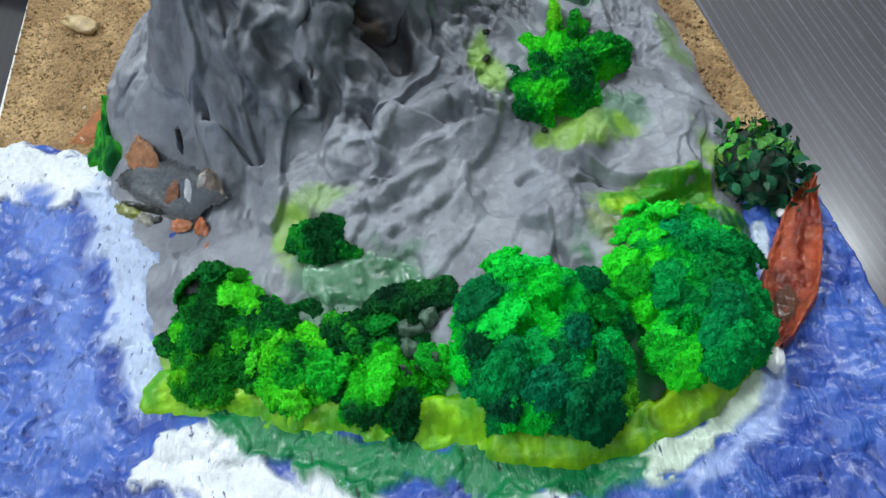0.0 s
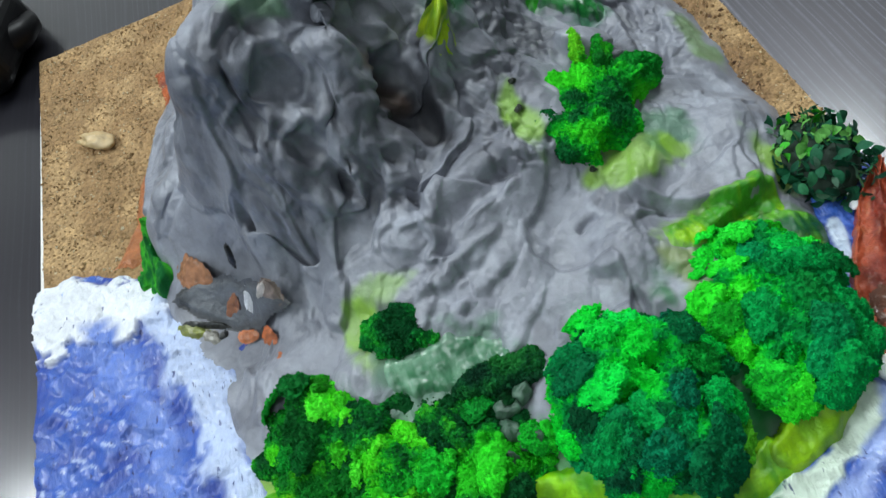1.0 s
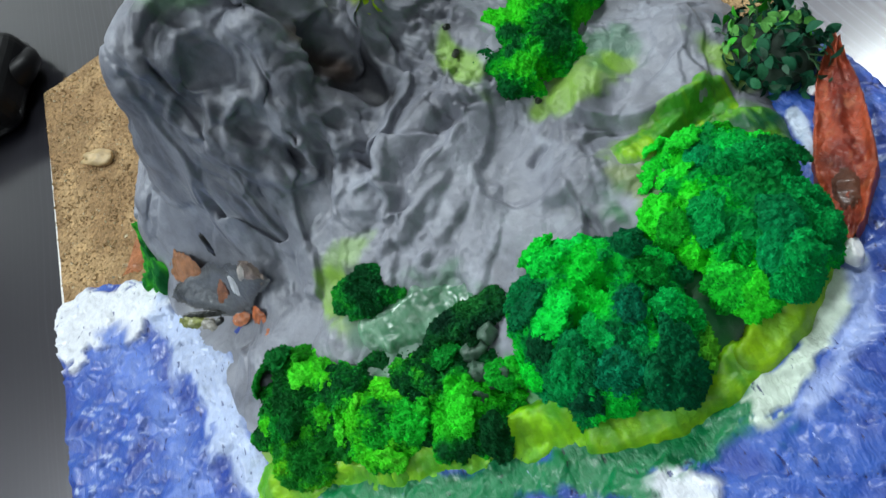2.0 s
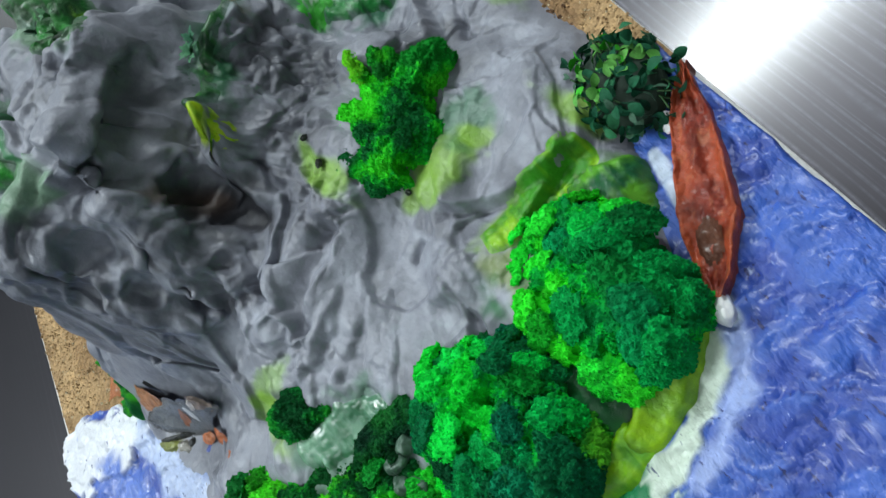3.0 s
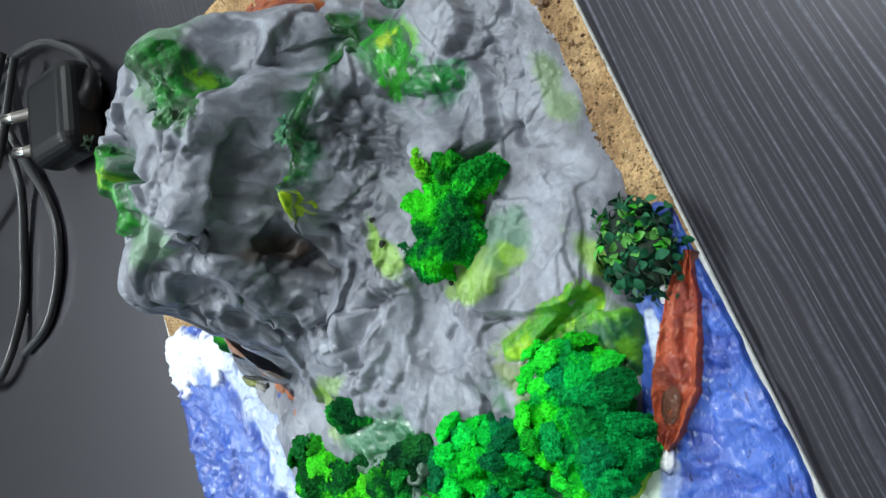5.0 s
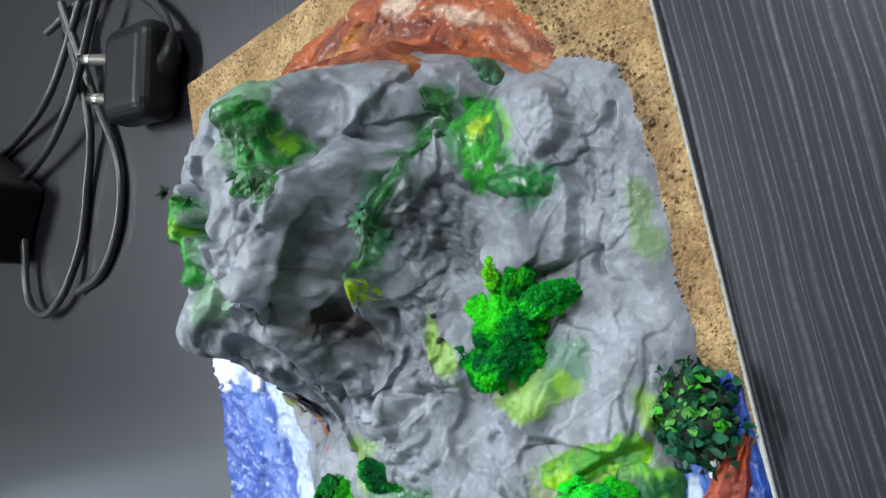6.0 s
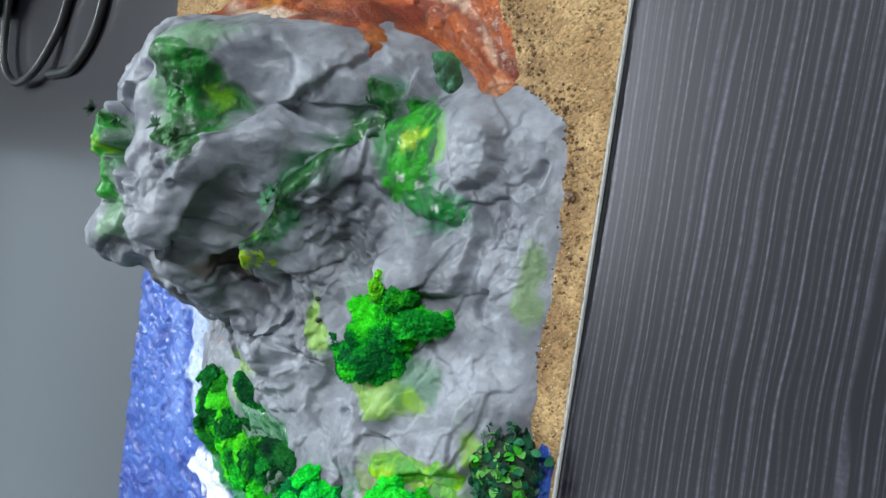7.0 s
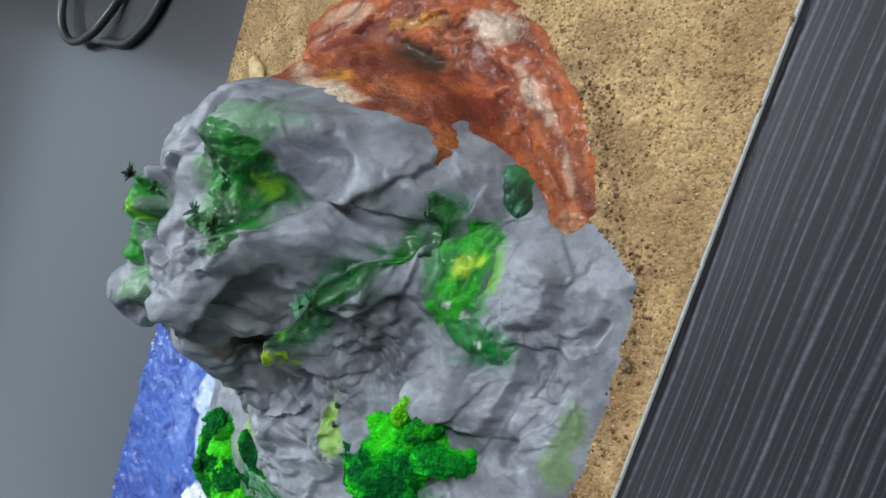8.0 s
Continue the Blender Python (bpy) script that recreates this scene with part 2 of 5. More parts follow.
def sand_material():
    """Packed sand: every grain its own tone, with a pitted surface."""
    m, tree, bsdf = material("glued_sand_layer")
    coords = tree.nodes.new("ShaderNodeTexCoord").outputs["Object"]
    paint = node(tree, "ShaderNodeAttribute")
    paint.attribute_name = "paint"
    cell = node(tree, "ShaderNodeTexVoronoi", Scale=1500.0)
    tree.links.new(coords, cell.inputs["Vector"])
    split = tree.nodes.new("ShaderNodeSeparateColor")
    tree.links.new(cell.outputs["Color"], split.inputs[0])
    tone = ramp(tree, split.outputs[0], (0.0, (0.74, 0.72, 0.68)), (0.5, (1.0, 0.99, 0.97)), (0.85, (1.1, 1.1, 1.1)), (1.0, (1.3, 1.28, 1.22)))
    big = noise_node(tree, coords, 90.0)
    patch = ramp(tree, big.outputs["Fac"], (0.3, (0.82,) * 3), (0.7, (1.05,) * 3))
    tree.links.new(times(tree, times(tree, paint.outputs["Color"], tone.outputs[0]), patch.outputs[0]), bsdf.inputs["Base Color"])
    bsdf.inputs["Roughness"].default_value = 0.8
    b = node(tree, "ShaderNodeBump", Strength=0.8, Distance=0.0004)
    b.invert = True
    tree.links.new(cell.outputs["Distance"], b.inputs["Height"])
    tree.links.new(b.outputs[0], bsdf.inputs["Normal"])
    return m


SEA = sea_material()
FOAM = painted("white_foam_paint", 0.35, 0.06, 900.0, 0.4, 0.0005, 0.2)
SAND_LAYER = sand_material()
TABLE = table_material()
FOAM_CORE = plain("white_card", (0.72, 0.71, 0.68), 0.7)
BLACK = plain("black_plastic", (0.004, 0.004, 0.005), 0.42)
BLACK.node_tree.nodes["Principled BSDF"].inputs["Specular IOR Level"].default_value = 0.2
CABLE = plain("black_cable_rubber", (0.016, 0.016, 0.018), 0.38)
STEEL = plain("nickel_plate", (0.75, 0.72, 0.68), 0.22, 1.0, 0.05)
SLEEVE = plain("brown_grey_sleeve", (0.10, 0.085, 0.07), 0.4)
WALL = plain("wall_paint", (0.17, 0.18, 0.18), 0.8, 0.0, 0.06, 6.0)
FLOORING = plain("dark_floor", (0.05, 0.048, 0.045), 0.6, 0.0, 0.12, 9.0)
CEILING = plain("ceiling_paint", (0.50, 0.475, 0.515), 0.8, 0.0, 0.05, 6.0)
PALEWALL = plain("white_wall_paint", (0.74, 0.74, 0.73), 0.8, 0.0, 0.05, 6.0)
DARKWALL = plain("dark_furniture", (0.009, 0.009, 0.010), 0.7, 0.0, 0.2, 6.0)
DARKWALL.node_tree.nodes["Principled BSDF"].inputs["Specular IOR Level"].default_value = 0.1

# ---- the room and the table ----
def slab(name, cx, cy, cz, sx, sy, sz, mat, bevel=0.0, kind="structure", label="", category=""):
    ob = part(name, box(bmesh.new(), cx, cy, cz, sx, sy, sz, bevel), mat, None)
    return tagged(ob, label, category, kind=kind)


slab("floor", 0.0, 0.0, -0.80, 4.2, 4.2, 0.1, FLOORING)
slab("ceiling", 0.0, 0.0, 1.90, 4.2, 4.2, 0.1, CEILING)
slab("wall_north", 0.0, 2.05, 0.55, 4.0, 0.1, 2.6, PALEWALL)
slab("wall_south", 0.0, -2.05, 0.55, 4.0, 0.1, 2.6, WALL)
slab("wall_east", 2.05, 0.0, 0.55, 0.1, 4.2, 2.6, WALL)
slab("wall_west", -2.05, 0.0, 0.55, 0.1, 4.2, 2.6, WALL)

# unseen block, added so the table's left side reflects something dark
slab("cupboard", -1.80, 1.035, 0.30, 0.36, 1.79, 2.1, DARKWALL, 0.004, "", "tall dark block added against the wall for the table to reflect", "cupboard")
slab("window_sill", -1.96, -0.70, 0.36, 0.10, 1.60, 0.04, WALL)

TOP = -1.7
table = holder("table", "black wood-grain laminate table with fine lines", "table")
part("top", box(bmesh.new(), -0.05, 0.05, TOP * MM - 0.0125, 1.30, 0.90, 0.025, 0.002), TABLE, table)
for lx in (-0.66, 0.56):
    for ly in (-0.36, 0.46):
        part("leg", box(bmesh.new(), lx, ly, TOP * MM - 0.025 - 0.3617, 0.05, 0.05, 0.7233, 0.004), DARKWALL, table)

# ---- the base board with its glued sand ----
BX0, BX1, BY0, BY1 = -78.0, 78.0, -124.0, 89.0
board = holder("base_board", "thin white card base board with brown sand glued on it", "board")


def flare(x, y):
    """The hand-cut card widens a little towards its back corner."""
    return x - 2.4 * np.clip((y + 20) / 109, 0, 1) * np.clip(-x / 78, 0, 1)


card = box(bmesh.new(), (BX0 + BX1) / 2 * MM, (BY0 + BY1) / 2 * MM, TOP / 2 * MM - 0.0002, (BX1 - BX0) * MM, (BY1 - BY0) * MM, -TOP * MM - 0.0004, 0.0003)
for v in card.verts:
    v.co.x = float(flare(v.co.x / MM, v.co.y / MM)) * MM
part("card", card, FOAM_CORE, board)
gx, gy, faces = sheet(BX0 + 0.3, BX1 - 0.3, -45, BY1 - 0.3, 0.8)
gz = 0.05 + 0.16 * fbm(gx / 4, gy / 4, 0, 3, 5) + 0.06 * vnoise(gx / 0.9, gy / 0.9, 0, 9)
tone = smooth(-0.6, 0.8, fbm(gx / 9, gy / 9, 0, 4, 21))[:, None]
gc = lin(150, 119, 80) * (1 - tone) + lin(177, 146, 103) * tone
gc *= (1 + 0.12 * vnoise(gx / 0.8, gy / 0.8, 0, 33))[:, None]
CRUMBLE = [(70, -22), (72, 0), (72, 16), (69, 31), (60, 36), (57, 46), (49, 58), (40, 66)]
dirt = (smooth(5, 0, line_distance(CRUMBLE, gx, gy) + 2.5 * fbm(gx / 3, gy / 3, 0, 3, 35)) * 0.4)[:, None]
gc = gc * (1 - dirt) + lin(92, 62, 40) * dirt
under(mesh_from("sand_layer", np.stack([flare(gx, gy), gy, gz], 1), faces, SAND_LAYER, gc), board)


def grains():
    """Loose sand: small octahedra pressed into the layer."""
    rng = np.random.default_rng(4)
    count = 26000
    x, y = rng.uniform(BX0 + 0.2, BX1 - 0.1, count), rng.uniform(-36, BY1 - 0.2, count)
    keep = (x < -46) | (x > 66) | (y > 40)
    x, y = x[keep], y[keep]
    size = rng.uniform(0.12, 0.34, len(x)) * np.where(rng.random(len(x)) < 0.04, 1.8, 1.0)
    way = np.array(CRUMBLE, float)
    run = rng.uniform(0, len(way) - 1.001, 450)
    spot = way[run.astype(int)] + (way[run.astype(int) + 1] - way[run.astype(int)]) * (run % 1)[:, None] + rng.normal(0, 2.0, (450, 2))
    x, y = np.concatenate([x, spot[:, 0]]), np.concatenate([y, spot[:, 1]])
    size = np.concatenate([size, rng.uniform(0.2, 0.62, 450)])
    octa = np.array([(1, 0, 0), (-1, 0, 0), (0, 1, 0), (0, -1, 0), (0, 0, 1), (0, 0, -1)], float)
    tri = np.array([(0, 2, 4), (2, 1, 4), (1, 3, 4), (3, 0, 4), (2, 0, 5), (1, 2, 5), (3, 1, 5), (0, 3, 5)])
    jit = octa[None] * size[:, None, None] * rng.uniform(0.6, 1.3, (len(x), 6, 1))
    a = rng.uniform(0, 6.28, len(x))
    rot = np.stack([np.cos(a), -np.sin(a), np.sin(a), np.cos(a)], 1).reshape(-1, 2, 2)
    jit[:, :, :2] = np.einsum("nij,nkj->nki", rot, jit[:, :, :2])
    base = np.stack([flare(x, y), y, 0.04 + 0.25 * size], 1)
    verts = (jit + base[:, None]).reshape(-1, 3)
    faces = (tri[None] + 6 * np.arange(len(x))[:, None, None]).reshape(-1, 3)
    shade = rng.choice(4, len(x), p=[0.46, 0.34, 0.10, 0.10])
    col = np.array([lin(164, 134, 92), lin(184, 156, 114), lin(140, 110, 74), lin(214, 198, 164)])[shade]
    col[-450:] = np.where(rng.random((450, 1)) < 0.35, lin(104, 76, 54), lin(150, 118, 82))
    ob = mesh_from("loose_sand", verts, faces, SAND, np.repeat(col, 6, 0), False)
    return under(tagged(ob, kind="stuff"), board)


grains()

# ---- the mountain: outline, height and paint ----
FOOT = [(-53, 16), (-53, -1), (-51, -14), (-44, -33), (-40, -54), (-38, -63), (-24, -68), (-10, -74), (7, -79), (22, -83), (35, -83),
        (48, -79), (55, -73), (59, -62), (64, -52), (67, -44), (71, -34), (69, -18), (71, 0), (70, 15), (68, 30), (60, 36), (51, 38),
        (40, 45), (31, 51), (20, 56), (6, 60), (-12, 61), (-32, 60), (-45, 50), (-50, 33)]
CROWN = [(-16, -5), (-10, -2), (-3.1, -2), (2, -3), (6, -3), (10.5, 0.5), (16, 8.5), (18.5, 13), (19, 19), (15, 25), (15.5, 31), (15.5, 38),
         (8, 41), (-5, 42.5), (-10.5, 36), (-16, 29), (-17.5, 14)]


def bump_at(x, y, cx, cy, rx, ry, h, turn=0.0, power=2.0):
    a = radians(turn)
    u = ((x - cx) * math.cos(a) + (y - cy) * math.sin(a)) / rx
    v = (-(x - cx) * math.sin(a) + (y - cy) * math.cos(a)) / ry
    return h * np.exp(-(np.abs(u) ** power + np.abs(v) ** power))


def rock(x, y):
    """Height of the clay mountain without its fine relief."""
    d = poly_distance(FOOT, x, y) + 1.0 * vnoise(x / 6, y / 6, 0, 3)
    slab_h = 9.0 * (1 - np.exp(-np.maximum(d, 0) / 5.0))
    slab_h = slab_h * (1 - 0.42 * smooth(-44, -56, y) * smooth(14, 2, x)) * (1 - 0.5 * smooth(40, 64, x) * smooth(-40, -10, y)) * (1 - 0.6 * smooth(25, 40, y))
    out = 3.5 * np.log1p(np.exp(np.clip(-poly_distance(CROWN, x, y) / 3.5, -30, 30)))
    front, back = smooth(2, -6, y) * smooth(12, 0, x), smooth(36, 48, y)
    right = smooth(6, 22, x) * (1 - back)
    width = 11.9 + 0.4 * right - 2.5 * back + 5.9 * front
    power = 1.06 + 1.6 * front
    h = slab_h + (52 - slab_h) * np.exp(-(out / width) ** power) * smooth(-1, 5, d)
    h = h + bump_at(x, y, 26, 11, 6, 5, 5) + bump_at(x, y, 55, 23, 6, 8, 3, 20) + bump_at(x, y, 30, 33, 7, 6, 3)
    h = h + bump_at(x, y, 44, -5, 8, 6, 4, -20) + bump_at(x, y, 61, -28, 8, 8, 3) + bump_at(x, y, 40, -34, 6, 10, 3, -40)
    h = h + bump_at(x, y, 30, -17, 6, 7, 4) + bump_at(x, y, 3, -29, 9, 6, 6) + bump_at(x, y, 32, -47, 7, 6, 3) + bump_at(x, y, 9, -40, 9, 6, 2)
    h = h - bump_at(x, y, 13, -1, 4, 7, 4, -30) - bump_at(x, y, 34, 24, 3.5, 8, 5, -40)
    h = h - bump_at(x, y, 10, -13, 5, 5, 3) - bump_at(x, y, 42, 30, 7, 8, 3, 10) - bump_at(x, y, 49, 6, 6, 6, 3)
    return np.where(d > -0.5, h, -0.6 + 0.0 * h), d


def flakes(x, y, z, size, seed):
    """Thumb-pressed flakes: every cell a tilted facet. Gives the height and the distance to the nearest seam."""
    u, v, w = x / size, y / size, z / size
    iu, iv, iw = (np.floor(a).astype(np.int64) for a in (u, v, w))
    best, second, height = np.full(u.shape, 9.0), np.full(u.shape, 9.0), np.zeros(u.shape)
    for a in (-1, 0, 1):
        for b in (-1, 0, 1):
            for c in (-1, 0, 1):
                ci, cj, ck = iu + a, iv + b, iw + c
                du, dv, dw = (q - (k + 0.5 + 0.45 * lattice(ci, cj, ck, seed + m)) for m, (q, k) in enumerate(((u, ci), (v, cj), (w, ck))))
                dist = np.sqrt(du * du + dv * dv + dw * dw)
                g1, g2, g3, g4 = (lattice(ci, cj, ck, seed + 10 + m) for m in range(4))
                nearer = dist < best
                second = np.where(nearer, best, np.minimum(second, dist))
                height = np.where(nearer, 0.9 * (g1 * du + g2 * dv + g3 * dw) + 0.4 * g4, height)
                best = np.where(nearer, dist, best)
    return height, second - best


def along(line, x, y):
    """Signed distance to a line, positive on its left, and how far along it from 0 to 1."""
    best, sign, run = np.full(np.shape(x), 1e9), np.ones(np.shape(x)), np.zeros(np.shape(x))
    for k, ((ax, ay), (bx, by)) in enumerate(zip(line, line[1:])):
        ux, uy = bx - ax, by - ay
        t = np.clip(((x - ax) * ux + (y - ay) * uy) / (ux * ux + uy * uy), 0, 1)
        dist = np.hypot(x - ax - t * ux, y - ay - t * uy)
        side = np.sign(ux * (y - ay) - uy * (x - ax))
        nearer = dist < best
        best, sign, run = np.where(nearer, dist, best), np.where(nearer, side, sign), np.where(nearer, (k + t) / (len(line) - 1), run)
    return best * np.where(sign == 0, 1, sign), run


def ledge(x, y, line, step, reach, sharp=0.5):
    """A fold: the left side of the line stands up, the right side is pressed down."""
    s, t = along(line, x, y)
    return 0.5 * step * np.tanh(s / sharp) * np.exp(-np.abs(s) / reach) * smooth(0, 0.12, t) * smooth(1, 0.88, t)


def groove(x, y, line, depth, width):
    s, t = along(line, x, y)
    return -depth * np.exp(-(s / width) ** 2) * smooth(0, 0.1, t) * smooth(1, 0.9, t)


def relief(x, y, z):
    """Thumbed clay: pressed and smeared facets of three sizes, smoother in places."""
    a = radians(50)
    u, v = (x * math.cos(a) + y * math.sin(a)) / 1.8, -x * math.sin(a) + y * math.cos(a)
    wu = u + 1.8 * vnoise(x / 10, y / 10, z / 10, 11) + 0.4 * vnoise(x / 3, y / 3, z / 3, 21)
    wv = v + 3.4 * vnoise(x / 10, y / 10, z / 10, 12) + 0.8 * vnoise(x / 3, y / 3, z / 3, 22)
    wz = 0.75 * z + 3.0 * vnoise(x / 8, y / 8, z / 8, 13)
    big, seam = flakes(wu, wv, wz, 13.0, 340)
    mid, seam2 = flakes(wu * 1.2, wv, wz, 6.0, 661)
    chips, seam3 = flakes(x + 0.8 * vnoise(x / 2, y / 2, z / 2, 24), y, z, 2.8, 67)
    rough = smooth(-0.1, 0.5, vnoise(x / 11, y / 11, z / 11, 44))
    r = 3.0 * big + (0.55 + 0.95 * rough) * mid - 0.30 * np.exp(-seam / 0.04) - 0.30 * rough * np.exp(-seam2 / 0.05)
    r = r + 1.9 * vnoise(x / 8, y / 8, z / 8, 886) + 0.05 * vnoise(u / 0.9, v / 0.7, z / 1.2, 17)
    crumbly = bump_at(x, y, 31, 4, 7, 7, 1.0) + 0.7 * bump_at(x, y, 22, -16, 6, 8, 1.0) + 0.6 * bump_at(x, y, 62, 6, 4, 12, 1.0) + 0.10 + 0.34 * rough
    return r + crumbly * (1.9 * chips - 0.5 * np.exp(-seam3 / 0.06) + 0.4 * vnoise(x / 0.9, y / 0.9, z / 0.9, 25))


def folds(x, y):
    """The larger folds, ledges and cracks."""
    x, y = x + 0.8 * vnoise(x / 3, y / 3, 0, 19), y + 0.8 * vnoise(x / 3, y / 3, 4, 20)
    f = ledge(x, y, [(-8.5, -3.5), (1, -7.5), (5, -4.5), (9, 0.5), (12.5, 5.5), (16.5, 10.5), (20, 15.5), (21.5, 19)], 7.0, 3.2)
    f = f + groove(x, y, [(6, -13), (8, -6), (12, 0.5), (17.5, 6), (23, 12), (26, 18), (29, 25), (33, 32)], 8.5, 3.2)
    f = f - groove(x, y, [(18.5, 0), (17, -3.5), (15, -9), (13, -12.5), (13, -17)], 3.2, 1.7)
    f = f + ledge(x, y, [(36, 38), (35.5, 34), (34, 29)], 2.4, 2.5) + groove(x, y, [(30, 35), (31, 30)], 1.4, 0.6)
    f = f - groove(x, y, [(2.5, -6.5), (3.5, -11.5), (1, -17), (-5, -20.5)], 2.4, 2.2) + ledge(x, y, [(20, 16), (18.5, 21), (16, 26), (18, 31), (18, 38)], 3.2, 2.6) - bump_at(x, y, 17, 26, 2.5, 4.5, 3.0)
    f = f - bump_at(x, y, 8.0, -12.5, 4.0, 4.8, 8.0)
    f = f + groove(x, y, [(5, -22.5), (3, -24.5), (2.5, -28), (3.5, -30.5), (6, -31)], 1.8, 0.5)
    f = f + groove(x, y, [(20, -25), (13.5, -28), (6.5, -30.5), (4.5, -36)], 3.2, 2.0)
    f = f + ledge(x, y, [(2, -45), (9, -44), (16, -42)], 1.6, 3) + ledge(x, y, [(2, -39), (10, -40), (14, -35)], 1.6, 2.5)
    f = f + groove(x, y, [(30, -38), (26, -40)], 1.6, 0.6) + ledge(x, y, [(24, -48), (28, -50), (30, -55), (30, -59)], 2.6, 3)
    f = f + ledge(x, y, [(35, -36.5), (39, -40), (46, -43), (54, -45), (60, -44), (63, -40)], 4.0, 5)
    f = f + groove(x, y, [(-29.5, -19), (-24, -21.5), (-22, -24.5), (-20, -27), (-15, -27.5)], 4.2, 0.8)
    f = f + ledge(x, y, [(-29, -20), (-26, -19), (-24, -17), (-23.5, -14), (-21, -12), (-16, -6)], 2.6, 3, 0.35)
    f = f + ledge(x, y, [(-17.5, -20), (-16, -16.5), (-11, -12.5)], 1.6, 2.5) + ledge(x, y, [(-3, -18), (1, -14)], 1.4, 2) + ledge(x, y, [(-13, -19), (-10, -16), (-6, -12)], 1.4, 2)
    f = f + ledge(x, y, [(51, 14.5), (56, 16.5), (58.5, 22), (55, 29)], 4.0, 3.5) + ledge(x, y, [(48, 29), (48.5, 22), (51, 14.5)], 2.4, 2.5)
    f = f + ledge(x, y, [(39, 1), (39, -6), (45, -9.5), (53, -7), (55, 0), (55.5, 7), (54, 13)], 4.2, 4)
    f = f + ledge(x, y, [(61, 15), (61, 4)], 2.0, 2.5) + ledge(x, y, [(64, 8), (63, 0), (60, -4), (59, -9)], 2.2, 2.5) + groove(x, y, [(58, -5), (57, -12)], 2.0, 0.7)
    f = f + groove(x, y, [(66, 23), (64.5, 17)], 1.6, 0.6) + ledge(x, y, [(35, 36), (35, 30)], 1.6, 2)
    f = f + ledge(x, y, [(-10, -36), (-10, -39), (-4, -41), (3, -41), (14, -36)], 2.0, 2.5)
    f = f + groove(x, y, [(-1, 32), (-3, 22), (-6, 12)], 1.5, 1.6) + ledge(x, y, [(4, 12), (8, 8), (13, 11), (17, 18)], -1.6, 2.5) + ledge(x, y, [(-4, 4), (-2, 9), (4, 16)], 2.2, 3)
    for cx, cy in ((-1, 30), (-4, 24), (-5, 10), (-9, 28), (-11, 19), (12, 41)):
        f = f - bump_at(x, y, cx, cy, 0.8, 1.3, 1.6)
    return f


# broad thumb-pressed swells (+) and hollows (-): x, y, reach, height
SWELLS = ((-34, -28, 20, -3.9), (-34, -27, 6, -2.2), (-21, -31, 5, -1.8), (-27, -21, 5, 3.6), (4, -31, 12, 3.3), (-7, -33, 8, 1.6), (22, -23, 12, 1.8),
          (-8, -12, 8, -1.7), (-14, -16, 5, -1.7), (-7, -21, 5, 1.2), (6, -14, 8, -1.0), (21, -7, 12, 1.7), (30, 19, 5, 2.0), (33, 8, 5, -1.2),
          (41, 23, 12, 2.0), (53, -35, 20, -0.9), (-9, -1, 5, 1.3), (30, 34, 12, 2.6), (20, -21, 8, 2.4), (4, -18, 5, -1.4), (-1, -7, 5, -1.4),
          (-24, -16, 5, -1.5), (8, 31, 12, -1.2), (-36, -21, 8, -3.0), (-41, -1, 9, 3.4))

# smaller dents and knobs, in the same terms
KNOBS = ((30, 17, 9, 1.8), (-7, -13, 6, 1.3), (-26, -21, 4, -1.8), (43, -39, 4, -1.3), (14, 31, 9, 1.2), (30, 35, 6, -1.6), (64, -21, 4, -1.1), (16, 0, 4, 1.1), (58, -8, 9, 1.0),
         (49, 11, 4, 1.2), (8, 2, 9, -0.6), (36, 5, 4, 0.8), (51, 27, 4, 1.1))


def swells(x, y):
    return sum(bump_at(x, y, cx, cy, reach, reach, high) for cx, cy, reach, high in SWELLS + KNOBS)


